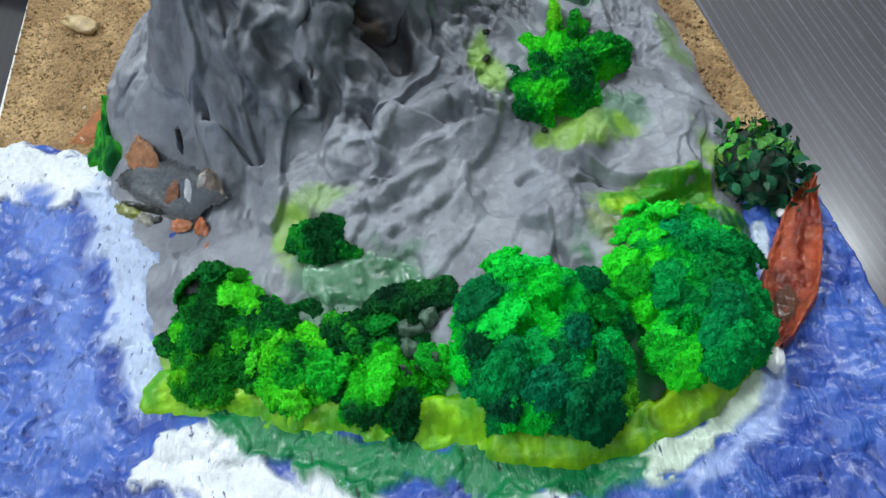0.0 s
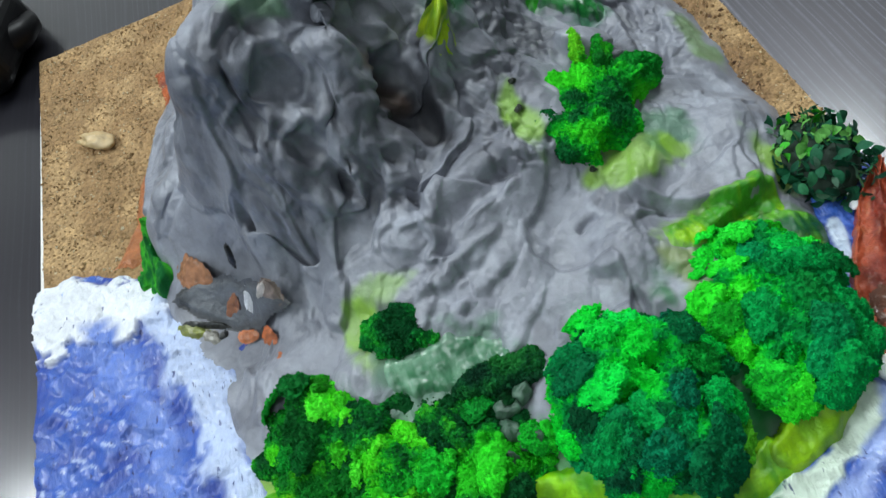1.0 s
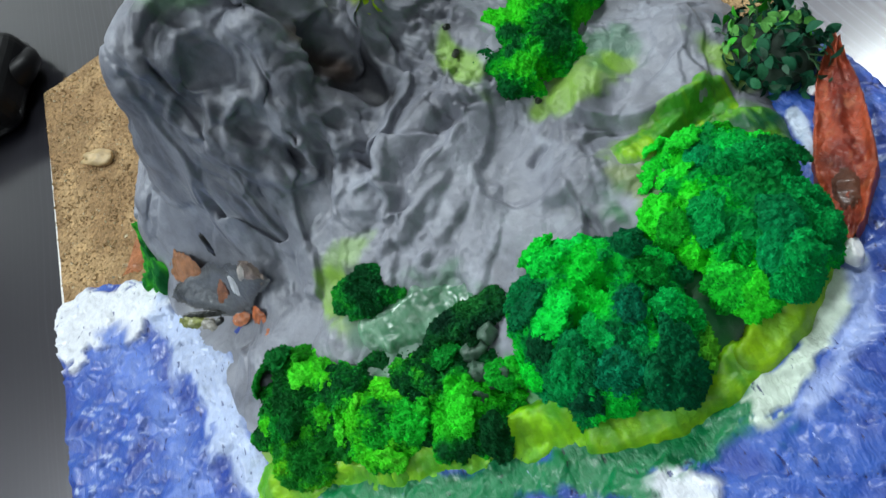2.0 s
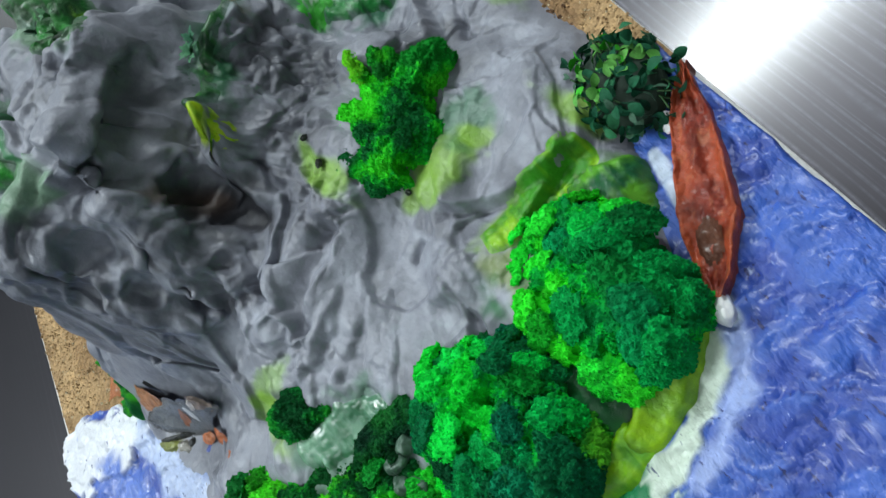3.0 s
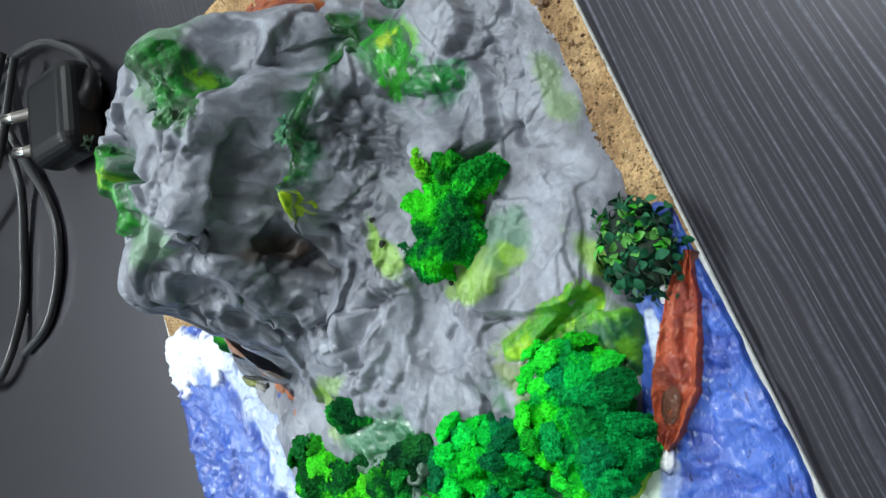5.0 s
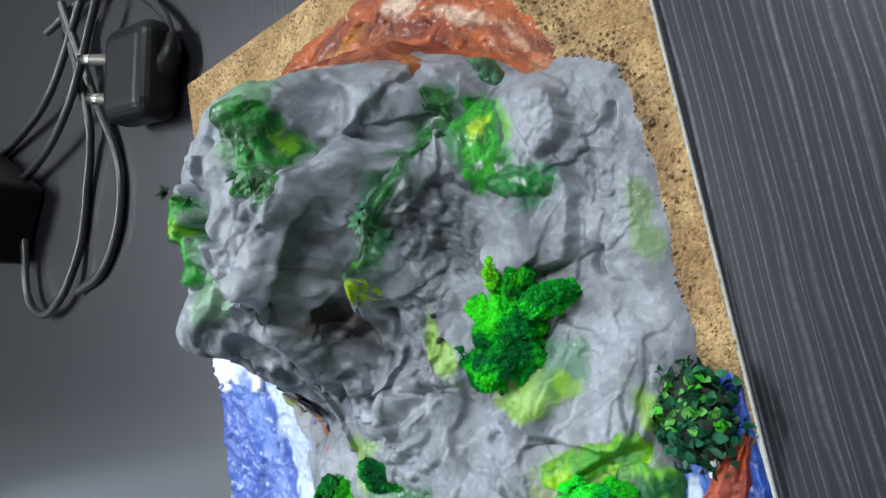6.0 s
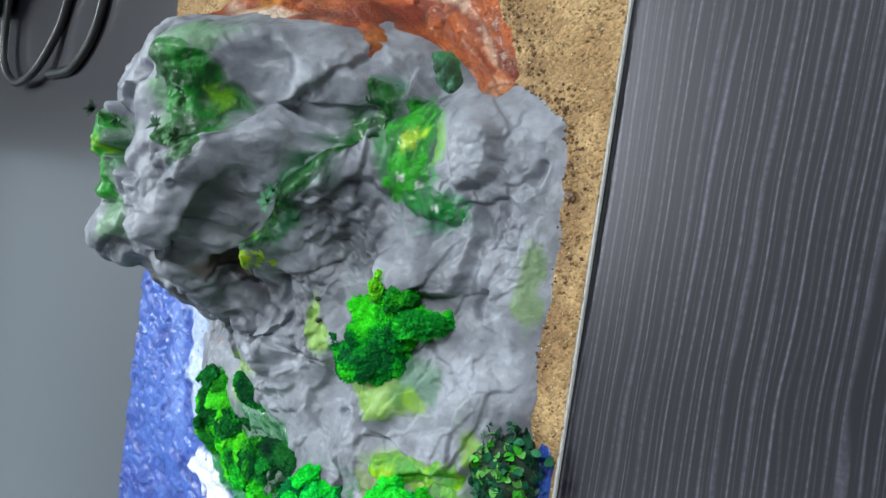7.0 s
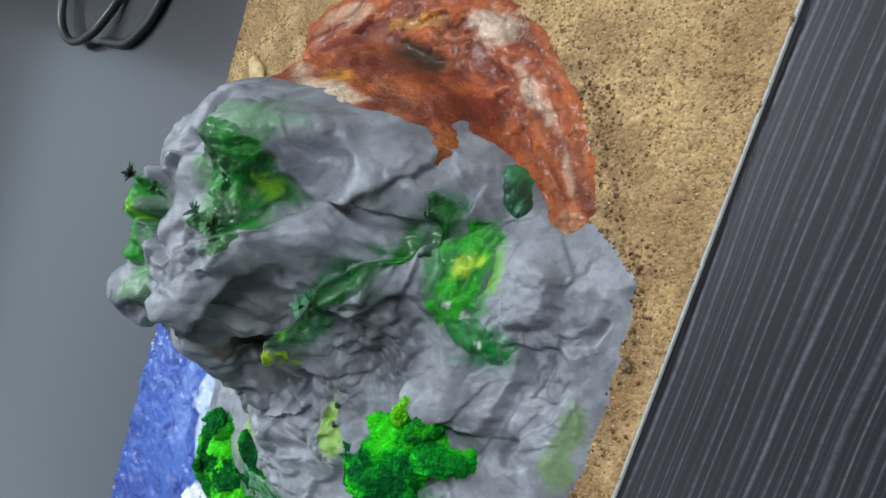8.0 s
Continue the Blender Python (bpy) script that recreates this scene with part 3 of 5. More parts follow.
def mountain_points(x, y, lift=0.0):
    """Places on the clay surface, lift millimetres out from it."""
    h, d = rock(x, y)
    gx = (rock(x + 0.8, y)[0] - rock(x - 0.8, y)[0]) / 1.6
    gy = (rock(x, y + 0.8)[0] - rock(x, y - 0.8)[0]) / 1.6
    edge = smooth(0.5, 5, d)
    gx, gy = gx * edge, gy * edge
    size = np.sqrt(1 + gx * gx + gy * gy)
    wall = smooth(-8, -14, y) * smooth(10, 0, x) * smooth(20, 28, h)
    amount = smooth(0, 6, d) * (0.62 + 0.38 * smooth(9, 22, h)) * (0.4 + 0.6 * smooth(3, 14, d)) * (1 - 0.2 * wall) * (1 - 0.65 * smooth(-10, -16, x) * smooth(16, 26, h)) * (1 - 0.7 * smooth(37, 43, y))
    amount = amount * (1 - 0.9 * bump_at(x, y, -36, -21, 17, 9, 1.0, -32, 4.0))
    r = relief(x, y, h) * amount + lift + swells(x, y) * smooth(0, 5, d)
    for cx, cy, rx, ry, deep in ((-7, -21.5, 1.3, 0.9, 5.5), (-28, -19.5, 1.6, 0.7, 2.0), (11, -11, 1.6, 1.2, 3.0), (3, -27, 0.6, 1.6, 2.0), (-15, -14, 0.5, 1.8, 2.0), (-3, -16, 0.4, 2.4, 1.6)):
        r = r - bump_at(x, y, cx, cy, rx, ry, deep)
    px, py, z = x - gx / size * r, y - gy / size * r, h + r / size + folds(x, y) * smooth(0, 3, d) * (1 - 0.8 * smooth(38, 44, y) * smooth(32, 24, x))
    steep = smooth(12, 24, h) * smooth(0.5, 1.4, np.hypot(gx, gy)) * smooth(40, 30, y) * smooth(-19, -12, x)
    px = px + steep * (1.0 * vnoise(x / 4, y / 4, z / 4, 71) + 0.15 * vnoise(x / 1.5, y / 1.5, z / 1.8, 72))
    py = py + steep * (1.0 * vnoise(x / 4, y / 4, z / 4, 73) + 0.15 * vnoise(x / 1.5, y / 1.5, z / 1.8, 74))
    out = 0.9 * smooth(32, 46, z)
    return px - out * smooth(-6, -19, x), py - out * smooth(2, -11, y) * smooth(14, 2, x), z


def even(grid, width, rounds=2, reach=2):
    """Softens values that stand on a sheet of the given width."""
    a = grid.reshape(-1, width)
    for k in range(rounds):
        for axis in (0, 1):
            p = np.pad(a, [(reach, reach) if q == axis else (0, 0) for q in (0, 1)], mode="edge")
            a = sum(np.roll(p, -k2, axis) for k2 in range(2 * reach + 1)) / (2 * reach + 1)
            a = a[:grid.size // width] if axis == 0 else a[:, :width]
    return a.ravel()


GREY, DARK = lin(148, 151, 162), lin(86, 87, 96)
YELLOW, GRASS = lin(144, 196, 34), lin(40, 150, 50)


# hollows pressed into the steep front face: x, y, z, reach, depth, raised rim
HOLLOWS = ((6.0, -8.5, 29.5, 4.6, 3.4, 1.0), (-9.7, -11.5, 40.7, 4.2, 1.5, 0.7), (-9.2, -17.9, 31.5, 3.2, 1.3, 0.5), (-4.6, -23.0, 27.9, 1.3, 2.6, 0.3),
           (2.0, -15.1, 34.1, 3.0, -1.2, 0.0), (-2.5, -6.5, 47.0, 2.4, -1.0, 0.0), (-16.0, -14.0, 36.0, 3.0, 1.2, 0.6), (3.4, -22.0, 25.0, 2.4, 1.2, 0.5))


def pressed(points, width, x, y):
    """Thumb marks and upright lobes on the steep front face, along its own normals."""
    g = points.T.reshape(-1, width, 3)
    n = np.cross(np.gradient(g, axis=1), np.gradient(g, axis=0)).reshape(-1, 3)
    n = n / np.linalg.norm(n, axis=1)[:, None]
    n = np.stack([even(n[:, k], width, 2, 2) for k in range(3)])
    a, b, c = points
    face = smooth(-2, 4, poly_distance([(-26, -8), (-24, -24), (-6, -29), (8, -27), (13, -17), (11, -6), (4, -2), (-10, -2)], x, y)) * smooth(16, 24, c)
    lean = a + 0.35 * c + 1.5 * vnoise(a / 6, b / 6, c / 6, 91)
    lobes = 1.7 * (np.abs(vnoise(lean / 4.6, b / 9, c / 11, 92)) - 0.3) + 0.55 * (np.abs(vnoise(lean / 2.1, b / 4, c / 4.5, 93)) - 0.3)
    grit = 0.22 * vnoise(a / 1.2, b / 1.4, c / 1.6, 94) * smooth(-0.1, 0.5, vnoise(a / 5, b / 5, c / 5, 95))
    out = face * (lobes + grit)
    for cx, cy, cz, reach, deep, rim in HOLLOWS:
        r = np.sqrt((a - cx) ** 2 + (b - cy) ** 2 + (c - cz) ** 2) / reach * (1 + 0.2 * vnoise(a / 2.5, b / 2.5, c / 2.5, 96))
        out = out - deep * np.exp(-r ** 4) + rim * np.exp(-((r - 1.25) / 0.22) ** 2)
    s, t = along([(-2.6, -4.9), (3.7, -6.2), (6.9, -5.0), (10.3, -0.5), (11.4, 3.6), (13.7, 7.5), (19, 14)], a, b)
    near = np.exp(-(s / 3.5) ** 2) * smooth(0, 0.12, t) * smooth(1, 0.8, t)
    top = 46.5 - 3.5 * smooth(0.6, 1.0, t) + 0.8 * vnoise(a / 3, b / 3, 0, 97)
    out = out + near * (0.9 * np.exp(-((c - top - 0.6) / 1.2) ** 2) - 3.0 * smooth(top, top - 1.5, c) * smooth(top - 14, top - 6, c))
    return points + n * out


def dab(col, x, y, cx, cy, rx, ry, color, turn=0.0, strength=0.9, seed=1):
    """A smeared patch of paint with a broken rim."""
    a = radians(turn)
    u = ((x - cx) * math.cos(a) + (y - cy) * math.sin(a)) / rx
    v = (-(x - cx) * math.sin(a) + (y - cy) * math.cos(a)) / ry
    r = np.hypot(u, v) + 0.35 * fbm(x / 4, y / 4, 0, 3, 40 + seed)
    w = (strength * smooth(1.15, 0.55, r))[:, None]
    col[:] = col * (1 - w) + np.asarray(color) * w


def gathered(x, y, width):
    """Moves the rows of a sheet together where the clay stands steep."""
    p = np.stack(mountain_points(x, y)).reshape(3, -1, width)
    step = np.minimum(np.linalg.norm(np.diff(p, axis=1), axis=0), 3.0)
    step = even(step.ravel(), width, 2, 4).reshape(-1, width)
    run = np.cumsum(step + 0.5 * step.mean(0), axis=0)
    run = np.vstack([np.zeros((1, width)), run / run[-1]])
    rows, even_run = y.reshape(-1, width)[:, 0], np.linspace(0, 1, len(run))
    return np.stack([np.interp(even_run, run[:, k], rows) for k in range(width)], 1).ravel()


gx, gy, faces = sheet(-58, 75, -86, 66, 0.30)
gy = gathered(gx, gy, int(faces[0][3]))
raw = np.stack(mountain_points(gx, gy))
soft = np.stack([even(q, int(faces[0][3]), 1, 1) for q in raw])
ragged = even(smooth(0.07, 0.22, np.linalg.norm(soft - raw, axis=0)), int(faces[0][3]), 1, 1)
px, py, pz = pressed(raw + (soft - raw) * (0.2 + 0.8 * ragged), int(faces[0][3]), gx, gy)
keep = (pz[faces] > -0.55).any(1)
col = np.tile(GREY, (len(gx), 1)).astype(float)
streak = smooth(-0.1, 0.7, fbm(gx / 7 + 0.3 * vnoise(gx / 4, gy / 4, 0, 8), gy / 11, 0, 4, 51))[:, None]
col = col * (1 - 0.5 * streak) + DARK * 0.5 * streak
smear = smooth(0.25, 0.8, fbm(gx / 3.2 + gy / 9, gy / 5 - gx / 12, pz / 6, 4, 53))[:, None]
col = col * (1 - 0.25 * smear) + lin(186, 192, 204) * 0.25 * smear
# the front face's shade is put into the colour, darker and streaked
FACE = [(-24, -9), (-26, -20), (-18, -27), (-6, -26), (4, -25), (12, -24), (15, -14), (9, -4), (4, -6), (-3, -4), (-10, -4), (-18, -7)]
face_shade = smooth(-1.0, 2.5, poly_distance(FACE, gx, gy) + 1.6 * fbm(gx / 5, gy / 5, pz / 5, 3, 55)) * (0.12 + 0.34 * fbm(gx / 1.6, gy / 4, pz / 7, 3, 56)).clip(0, 1)
col = col * (1 - face_shade[:, None]) + lin(66, 70, 80) * face_shade[:, None]
# shade of the cave hollow, painted as a dark grey dab
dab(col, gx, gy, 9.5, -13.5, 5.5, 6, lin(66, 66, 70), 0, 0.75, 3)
dab(col, gx, gy, 6, -10, 2.2, 2.6, lin(92, 70, 54), 0, 0.7, 57)
dab(col, gx, gy, 31, 4, 9, 9, lin(92, 95, 103), 0, 0.75, 63)
dab(col, gx, gy, 38, -32, 8, 5, YELLOW, 10, 0.72, 4)
dab(col, gx, gy, 25, -19, 3, 7, YELLOW, 0, 0.72, 5)
dab(col, gx, gy, 47, -26, 6, 7, lin(60, 130, 80), 0, 0.6, 6)
dab(col, gx, gy, 47, -31, 3, 4, YELLOW, 30, 0.72, 7)
dab(col, gx, gy, 62, -40, 3, 9, YELLOW, 15, 0.72, 8)
dab(col, gx, gy, 47, -47, 10, 3.5, YELLOW, -10, 0.9, 9)
dab(col, gx, gy, 59, -54, 5, 8, lin(90, 150, 50), 15, 0.8, 10)
dab(col, gx, gy, 38, -54, 4, 8, lin(130, 150, 60), 15, 0.7, 11)
dab(col, gx, gy, -13, -41, 5, 7, YELLOW, 0, 0.7, 12)
dab(col, gx, gy, -8, -36, 6, 3, YELLOW, 0, 0.5, 13)
dab(col, gx, gy, -4, -52, 13, 8, lin(84, 130, 100), 0, 0.8, 14)
dab(col, gx, gy, -12, -66, 26, 8, GRASS, -15, 0.8, 15)
dab(col, gx, gy, 26, -76, 22, 10, lin(0, 104, 44), 0, 0.85, 16)
dab(col, gx, gy, 36, -70, 9, 14, lin(10, 110, 50), 0, 0.95, 62)
dab(col, gx, gy, -36, -60, 4, 8, YELLOW, 0, 0.8, 17)
dab(col, gx, gy, 67, -3, 3, 9, lin(110, 150, 60), 0, 0.6, 18)
dab(col, gx, gy, 15.5, -3, 2, 3.6, lin(176, 206, 20), -20, 0.9, 19)
dab(col, gx, gy, 23, 8, 4.5, 12, lin(20, 100, 55), -35, 0.9, 20)
dab(col, gx, gy, 31, 25, 4, 9, lin(20, 100, 55), -25, 0.8, 21)
dab(col, gx, gy, 42, 20, 6, 11, lin(50, 150, 70), 10, 0.8, 22)
dab(col, gx, gy, 48, 9, 6, 5, lin(30, 130, 80), 0, 0.8, 61)
dab(col, gx, gy, 44, 23, 4, 5, lin(120, 200, 40), 15, 0.7, 23)
dab(col, gx, gy, 9, 30, 7, 13, lin(116, 160, 122), 0, 0.85, 25)
dab(col, gx, gy, 12, 23, 5.5, 9, lin(10, 104, 40), 0, 0.95, 26)
dab(col, gx, gy, -9, 10, 5, 10, lin(30, 120, 60), 0, 0.9, 27)
dab(col, gx, gy, -8, -2, 5, 6, lin(120, 160, 124), 0, 0.8, 28)
dab(col, gx, gy, -52, 0, 4, 7, lin(40, 150, 60), 0, 0.8, 29)
dab(col, gx, gy, 34, 32, 3, 4, lin(40, 120, 90), 0, 0.6, 30)
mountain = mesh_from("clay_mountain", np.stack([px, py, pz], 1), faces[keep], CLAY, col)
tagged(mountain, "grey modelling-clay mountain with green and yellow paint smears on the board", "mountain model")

# ---- the sea round the island ----
SEA_EDGE = [(-70, 6.5), (-61, 2), (-53, -3), (-40, -20), (0, -40), (50, -44), (68, -40), (74, -33), (79, -35), (84, -37), (84, -126), (-84, -126), (-84, 6)]
gx, gy, faces = sheet(-79, 81.2, -124.4, 8, 0.42)
d = poly_distance(SEA_EDGE, gx, gy) + 0.5 * vnoise(gx / 3, gy / 3, 0, 61) + 0.3 * vnoise(gx / 1.2, gy / 1.2, 0, 62)
wx, wy = gx + 1.6 * vnoise(gx / 6, gy / 6, 0, 63), gy + 1.6 * vnoise(gx / 6, gy / 6, 0, 64)
bx, by = 0.8 * wx - 0.6 * wy, 0.6 * wx + 0.8 * wy
patchy = smooth(-0.2, 0.5, vnoise(gx / 9, gy / 9, 0, 169))
stroke, gap = flakes(bx / 2.2 + 0.3 * vnoise(gx, gy, 0, 165), by, 0 * gx, 2.6, 166)
cut = smooth(0.55, 0.85, vnoise(bx / 2.6, by / 0.9, 0, 167)) * patchy
gz = -0.9 + 2.3 * smooth(-0.3, 1.2, d) * (0.52 + 0.48 * smooth(0, 7, d)) + smooth(0, 3, d) * (0.55 * vnoise(gx / 7, gy / 7, 0, 66) + 0.30 * vnoise(wx / 2.6, wy / 2.2, 0, 65) + 0.55 * stroke + 0.06 * vnoise(bx / 1.1, by / 0.6, 0, 67) - 0.45 * cut)
mix = smooth(-0.8, 0.8, fbm(wx / 9, wy / 7, 0, 4, 68) + 0.7 * stroke)[:, None]
col = lin(36, 69, 161) * (1 - mix) + lin(58, 99, 190) * mix
deep = cut[:, None]
col = col * (1 - 0.5 * deep) + lin(18, 30, 98) * 0.5 * deep
fleck = smooth(0.70, 0.84, vnoise(bx / 1.8, by / 0.6, 0, 69) * smooth(0.0, 0.5, vnoise(gx / 9, gy / 9, 0, 171)))[:, None]
col = col * (1 - 0.75 * fleck) + lin(186, 202, 236) * 0.75 * fleck
WHITE = lin(236, 240, 248)


def foam(line, reach, color, soft, seed, lift=0.0):
    dist = line_distance(line, gx, gy) + 0.4 * reach * fbm(wx / 5, wy / 5, 0, 3, seed) + 0.25 * reach * stroke
    w = smooth(reach, reach * soft, dist)
    col[:] = col * (1 - w[:, None]) + np.asarray(color) * w[:, None]
    gz[:] = gz + lift * w * smooth(0, 2, d)


foam([(-78, -2), (-66, -4), (-56, -10)], 9, WHITE, 0.75, 71, 1.2)
foam([(-51, -16), (-45, -34), (-41, -56)], 6.6, lin(190, 206, 240), 0.3, 72, 0.7)
foam([(-64, -14), (-56, -36), (-52, -62)], 6.5, lin(98, 130, 210), 0.2, 73)
foam([(-34, -75), (-24, -80), (-12, -88), (2, -93), (20, -96)], 6.5, WHITE, 0.7, 74, 1.2)
foam([(-28, -67), (-8, -79), (18, -87), (33, -88)], 6.0, lin(0, 128, 74), 0.6, 75, 0.6)
foam([(34, -90), (44, -86), (53, -80)], 2.6, lin(214, 230, 214), 0.7, 76, 0.5)
foam([(40, -92), (52, -86), (57, -78)], 2.4, lin(150, 170, 225), 0.2, 79, 0.1)
foam([(57, -78), (62, -62), (65, -52)], 1.2, lin(190, 206, 228), 0.5, 77, 0.3)
foam([(70, -40), (76, -38)], 3, lin(40, 60, 150), 0.4, 78)
drip = np.exp(-((gy + 80) / 7) ** 2)
rim = 77.2 + 0.35 * vnoise(gy / 9, 0 * gy, 0, 91) + 0.2 * vnoise(gy / 2.5, 0 * gy, 0, 92) + 0.6 * drip
over = smooth(0.0, 0.5, gx - rim)
gz = gz * (1 - over) - (0.25 + 0.4 * drip) * over
gx = np.minimum(gx, rim + 0.25 * over)
sea = mesh_from("sea", np.stack([gx, gy, gz], 1), faces[(d[faces] > -0.7).any(1)], SEA, col)
tagged(sea, "blue painted clay sea with white foam dabs on the board", "sea model")



def drape(name, label, category, shape, reach, lift, mat, low, high, seed, rough=0.6, group="", dome=0.0, floor_z=None, fade=None, spots=(), ragged=0.3, streaks=0.7):
    """A patch or roll pressed on the clay: shape is a line of points, reach its half width, dome its extra height in the middle."""
    xs, ys = [p[0] for p in shape], [p[1] for p in shape]
    gx, gy, faces = sheet(min(xs) - reach - 3, max(xs) + reach + 3, min(ys) - reach - 3, max(ys) + reach + 3, 0.36)
    width = int(faces[0][3])
    d = reach - line_distance(shape, gx, gy) + ragged * reach * fbm(gx / 4, gy / 4, 0, 3, seed)
    clump = rough * np.abs(vnoise(gx / 1.6, gy / 1.6, 0, seed + 1)) + 0.5 * rough * np.abs(vnoise(gx / 0.7, gy / 0.7, 0, seed + 2))
    swell = dome * np.sqrt(np.clip(1 - (1 - np.clip(d / reach, 0, 1)) ** 2, 0, 1)) * (1 + 0.3 * vnoise(gx / 5, gy / 5, 0, seed + 5))
    up = -0.5 + (lift + 0.5 + clump) * smooth(-0.3, 0.4 * reach + 0.5, d) + swell
    px, py, pz = mountain_points(gx, gy)
    px, py, pz = even(px, width, 1, 1), even(py, width, 1, 1), even(pz, width, 1, 1) + 0.15 + up
    keep = (d[faces] > -0.6).any(1)
    k = smooth(-0.6, 0.6, 0.6 * fbm(gx / 3.5, gy / 3.5, 0, 4, seed + 3) + streaks * fbm(gx / 0.7, gy / 4.0, 0, 3, seed + 4))[:, None]
    col = low * (1 - k) + high * k
    for sx, sy, r, tone in spots:
        w = smooth(1.2, 0.4, np.hypot(gx - sx, (gy - sy) / 1.5) / r + 0.5 * fbm(gx / 0.6, gy / 2.0, 0, 3, seed + 6))[:, None]
        col = col * (1 - w) + tone * w
    if fade is not None:
        w = smooth(0.0, 0.36 * reach, d + 0.22 * reach * fbm(gx / 0.9, gy / 3, 0, 3, seed + 7))[:, None]
        col = np.asarray(fade) * (1 - w) + col * w
    return tagged(mesh_from(name, np.stack([px, py, pz], 1), faces[keep], mat, col), label, category, group)


# the near-white tone paints small glints onto the varnished patches
SPRING, GLINT = lin(176, 214, 20), lin(226, 240, 228)
drape("green_patch", "glossy varnished green patch with yellow dabs on the rock", "paint patch", [(40, 28), (41.5, 20), (42, 14)], 4.6, 0.5, GLOSSY, lin(4, 120, 30), lin(50, 190, 36), 201, 0.35, "green patches", 0.0, None, lin(112, 136, 130), ((41.5, 22, 1.5, SPRING), (43.5, 24, 1.0, SPRING), (41, 15, 0.6, GLINT), (44, 14, 0.5, GLINT)))
drape("green_patch", "glossy varnished green patch with yellow dabs on the rock", "paint patch", [(43, 11.5), (50, 9)], 3.6, 0.5, GLOSSY, lin(2, 96, 46), lin(8, 140, 52), 202, 0.35, "green patches", 0.0, None, lin(112, 136, 130), ((47, 10.5, 0.6, GLINT),))
drape("green_patch", "mossy dark green patch lying in the rock gully", "paint patch", [(16, 0), (20, 4), (24.5, 9), (27.5, 15), (29.5, 22), (33, 31)], 2.7, 0.5, GLOSSY, lin(2, 62, 28), lin(10, 112, 32), 203, 0.6, "green patches", 0.0, None, lin(112, 136, 130), ((29, 18.5, 0.9, lin(30, 230, 20)), (18, 2, 1.2, lin(90, 190, 20)), (22, 6, 0.8, lin(60, 170, 40))))
drape("green_patch", "yellow-green clay tip at the end of the gully", "paint patch", [(14.5, -1), (16, -3.5), (16.5, -5.5)], 1.8, 0.9, LIME, lin(120, 170, 10), lin(190, 220, 10), 208, 0.3, "green patches")
drape("green_patch", "mossy green patch on the mountain top", "paint patch", [(9.5, 31), (11.5, 25), (12.5, 18)], 5.4, 0.5, GLOSSY, lin(2, 78, 26), lin(10, 138, 34), 204, 0.6, "green patches", 0.0, None, lin(122, 148, 132), ((15, 27, 1.4, lin(120, 190, 30)),))
drape("green_patch", "mossy green patch on the overhanging rock edge", "paint patch", [(-8, 17), (-9.5, 11), (-10.5, 5)], 3.6, 1.6, GLOSSY, lin(2, 90, 30), lin(24, 170, 30), 205, 0.6, "green patches", 0.0, None, lin(122, 148, 132), ((-9, 14, 1.6, lin(150, 220, 20)),))
drape("pond", "glassy grey-green varnished pond between the moss", "pond", [(-9, -50), (-2, -52), (3, -53)], 4.6, 0.4, VARNISH, lin(60, 124, 84), lin(112, 160, 128), 206, 0.3, fade=lin(104, 140, 118))
drape("green_patch", "small green moss clump at the foot of the rock", "paint patch", [(-52.5, 3), (-52.5, -3), (-50.5, -9)], 3.8, 2.4, MOSS, lin(20, 110, 50), lin(70, 190, 50), 207, 1.2, "green patches")

# ---- red earth on the back slope ----
EARTH_EDGE = [(-46, 46), (-34, 42), (-22, 43), (-8, 45), (1, 46), (10, 44.5), (19, 43.5), (24, 43.5), (28.5, 40), (30.5, 41), (27, 47), (31, 45.5), (36, 44), (42, 41.5), (48, 36),
              (54, 33.5), (56, 40), (53.5, 48), (45.5, 59), (36, 66), (28, 73), (20, 77), (0, 79), (-30, 76), (-48, 62)]


gx, gy, faces = sheet(-52, 62, 30, 82, 0.42)
d = poly_distance(EARTH_EDGE, gx, gy) + 0.7 * fbm(gx / 5, gy / 5, 0, 4, 81, 0.6)
rad, ang = np.hypot(gx - 5, gy - 15), np.arctan2(gy - 15, gx - 5)
ru, rv = rad + 1.5 * vnoise(gx / 6, gy / 6, 0, 82), ang * 45 + 2.5 * vnoise(gx / 7, gy / 7, 0, 83)
lay = np.maximum(rock(gx, gy)[0], 0)
brush = fbm(ru / 2.4, rv / 6, lay / 8, 4, 84, 0.6)
crust = vnoise(ru / 2.6, rv / 5, lay / 5, 89)
slit = np.exp(-(crust / 0.06) ** 2) * smooth(0.0, 0.4, vnoise(gx / 7, gy / 7, 0, 90))
chunk, joint = flakes(ru / 1.3, rv / 1.6, lay, 4.2, 93)
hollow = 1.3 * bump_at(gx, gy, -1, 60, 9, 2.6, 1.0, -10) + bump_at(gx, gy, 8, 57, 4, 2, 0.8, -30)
thick = -0.8 + 1.1 * smooth(-0.4, 0.8, d) + 1.0 * smooth(0.5, 7, d) + smooth(0, 5, d) * (0.30 * brush + 1.0 * chunk - 0.5 * np.exp(-joint / 0.05) + 0.2 * np.tanh(crust / 0.12) - 0.6 * slit + 0.7 * np.abs(vnoise(gx / 8, gy / 8, 0, 88)) + 0.8 - 1.6 * hollow)
px, py, gz = mountain_points(gx, gy, 0.0)
wide = int(faces[0][3])
px, py, gz = even(px, wide, 2, 2), even(py, wide, 2, 2) + 0.6 * thick * smooth(3, 12, lay), np.maximum(even(gz, wide, 2, 2), 0.0 * gx - 0.3) + thick
mix = smooth(-0.7, 0.7, brush + 0.5 * vnoise(gx / 8, gy / 8, 0, 85))[:, None]
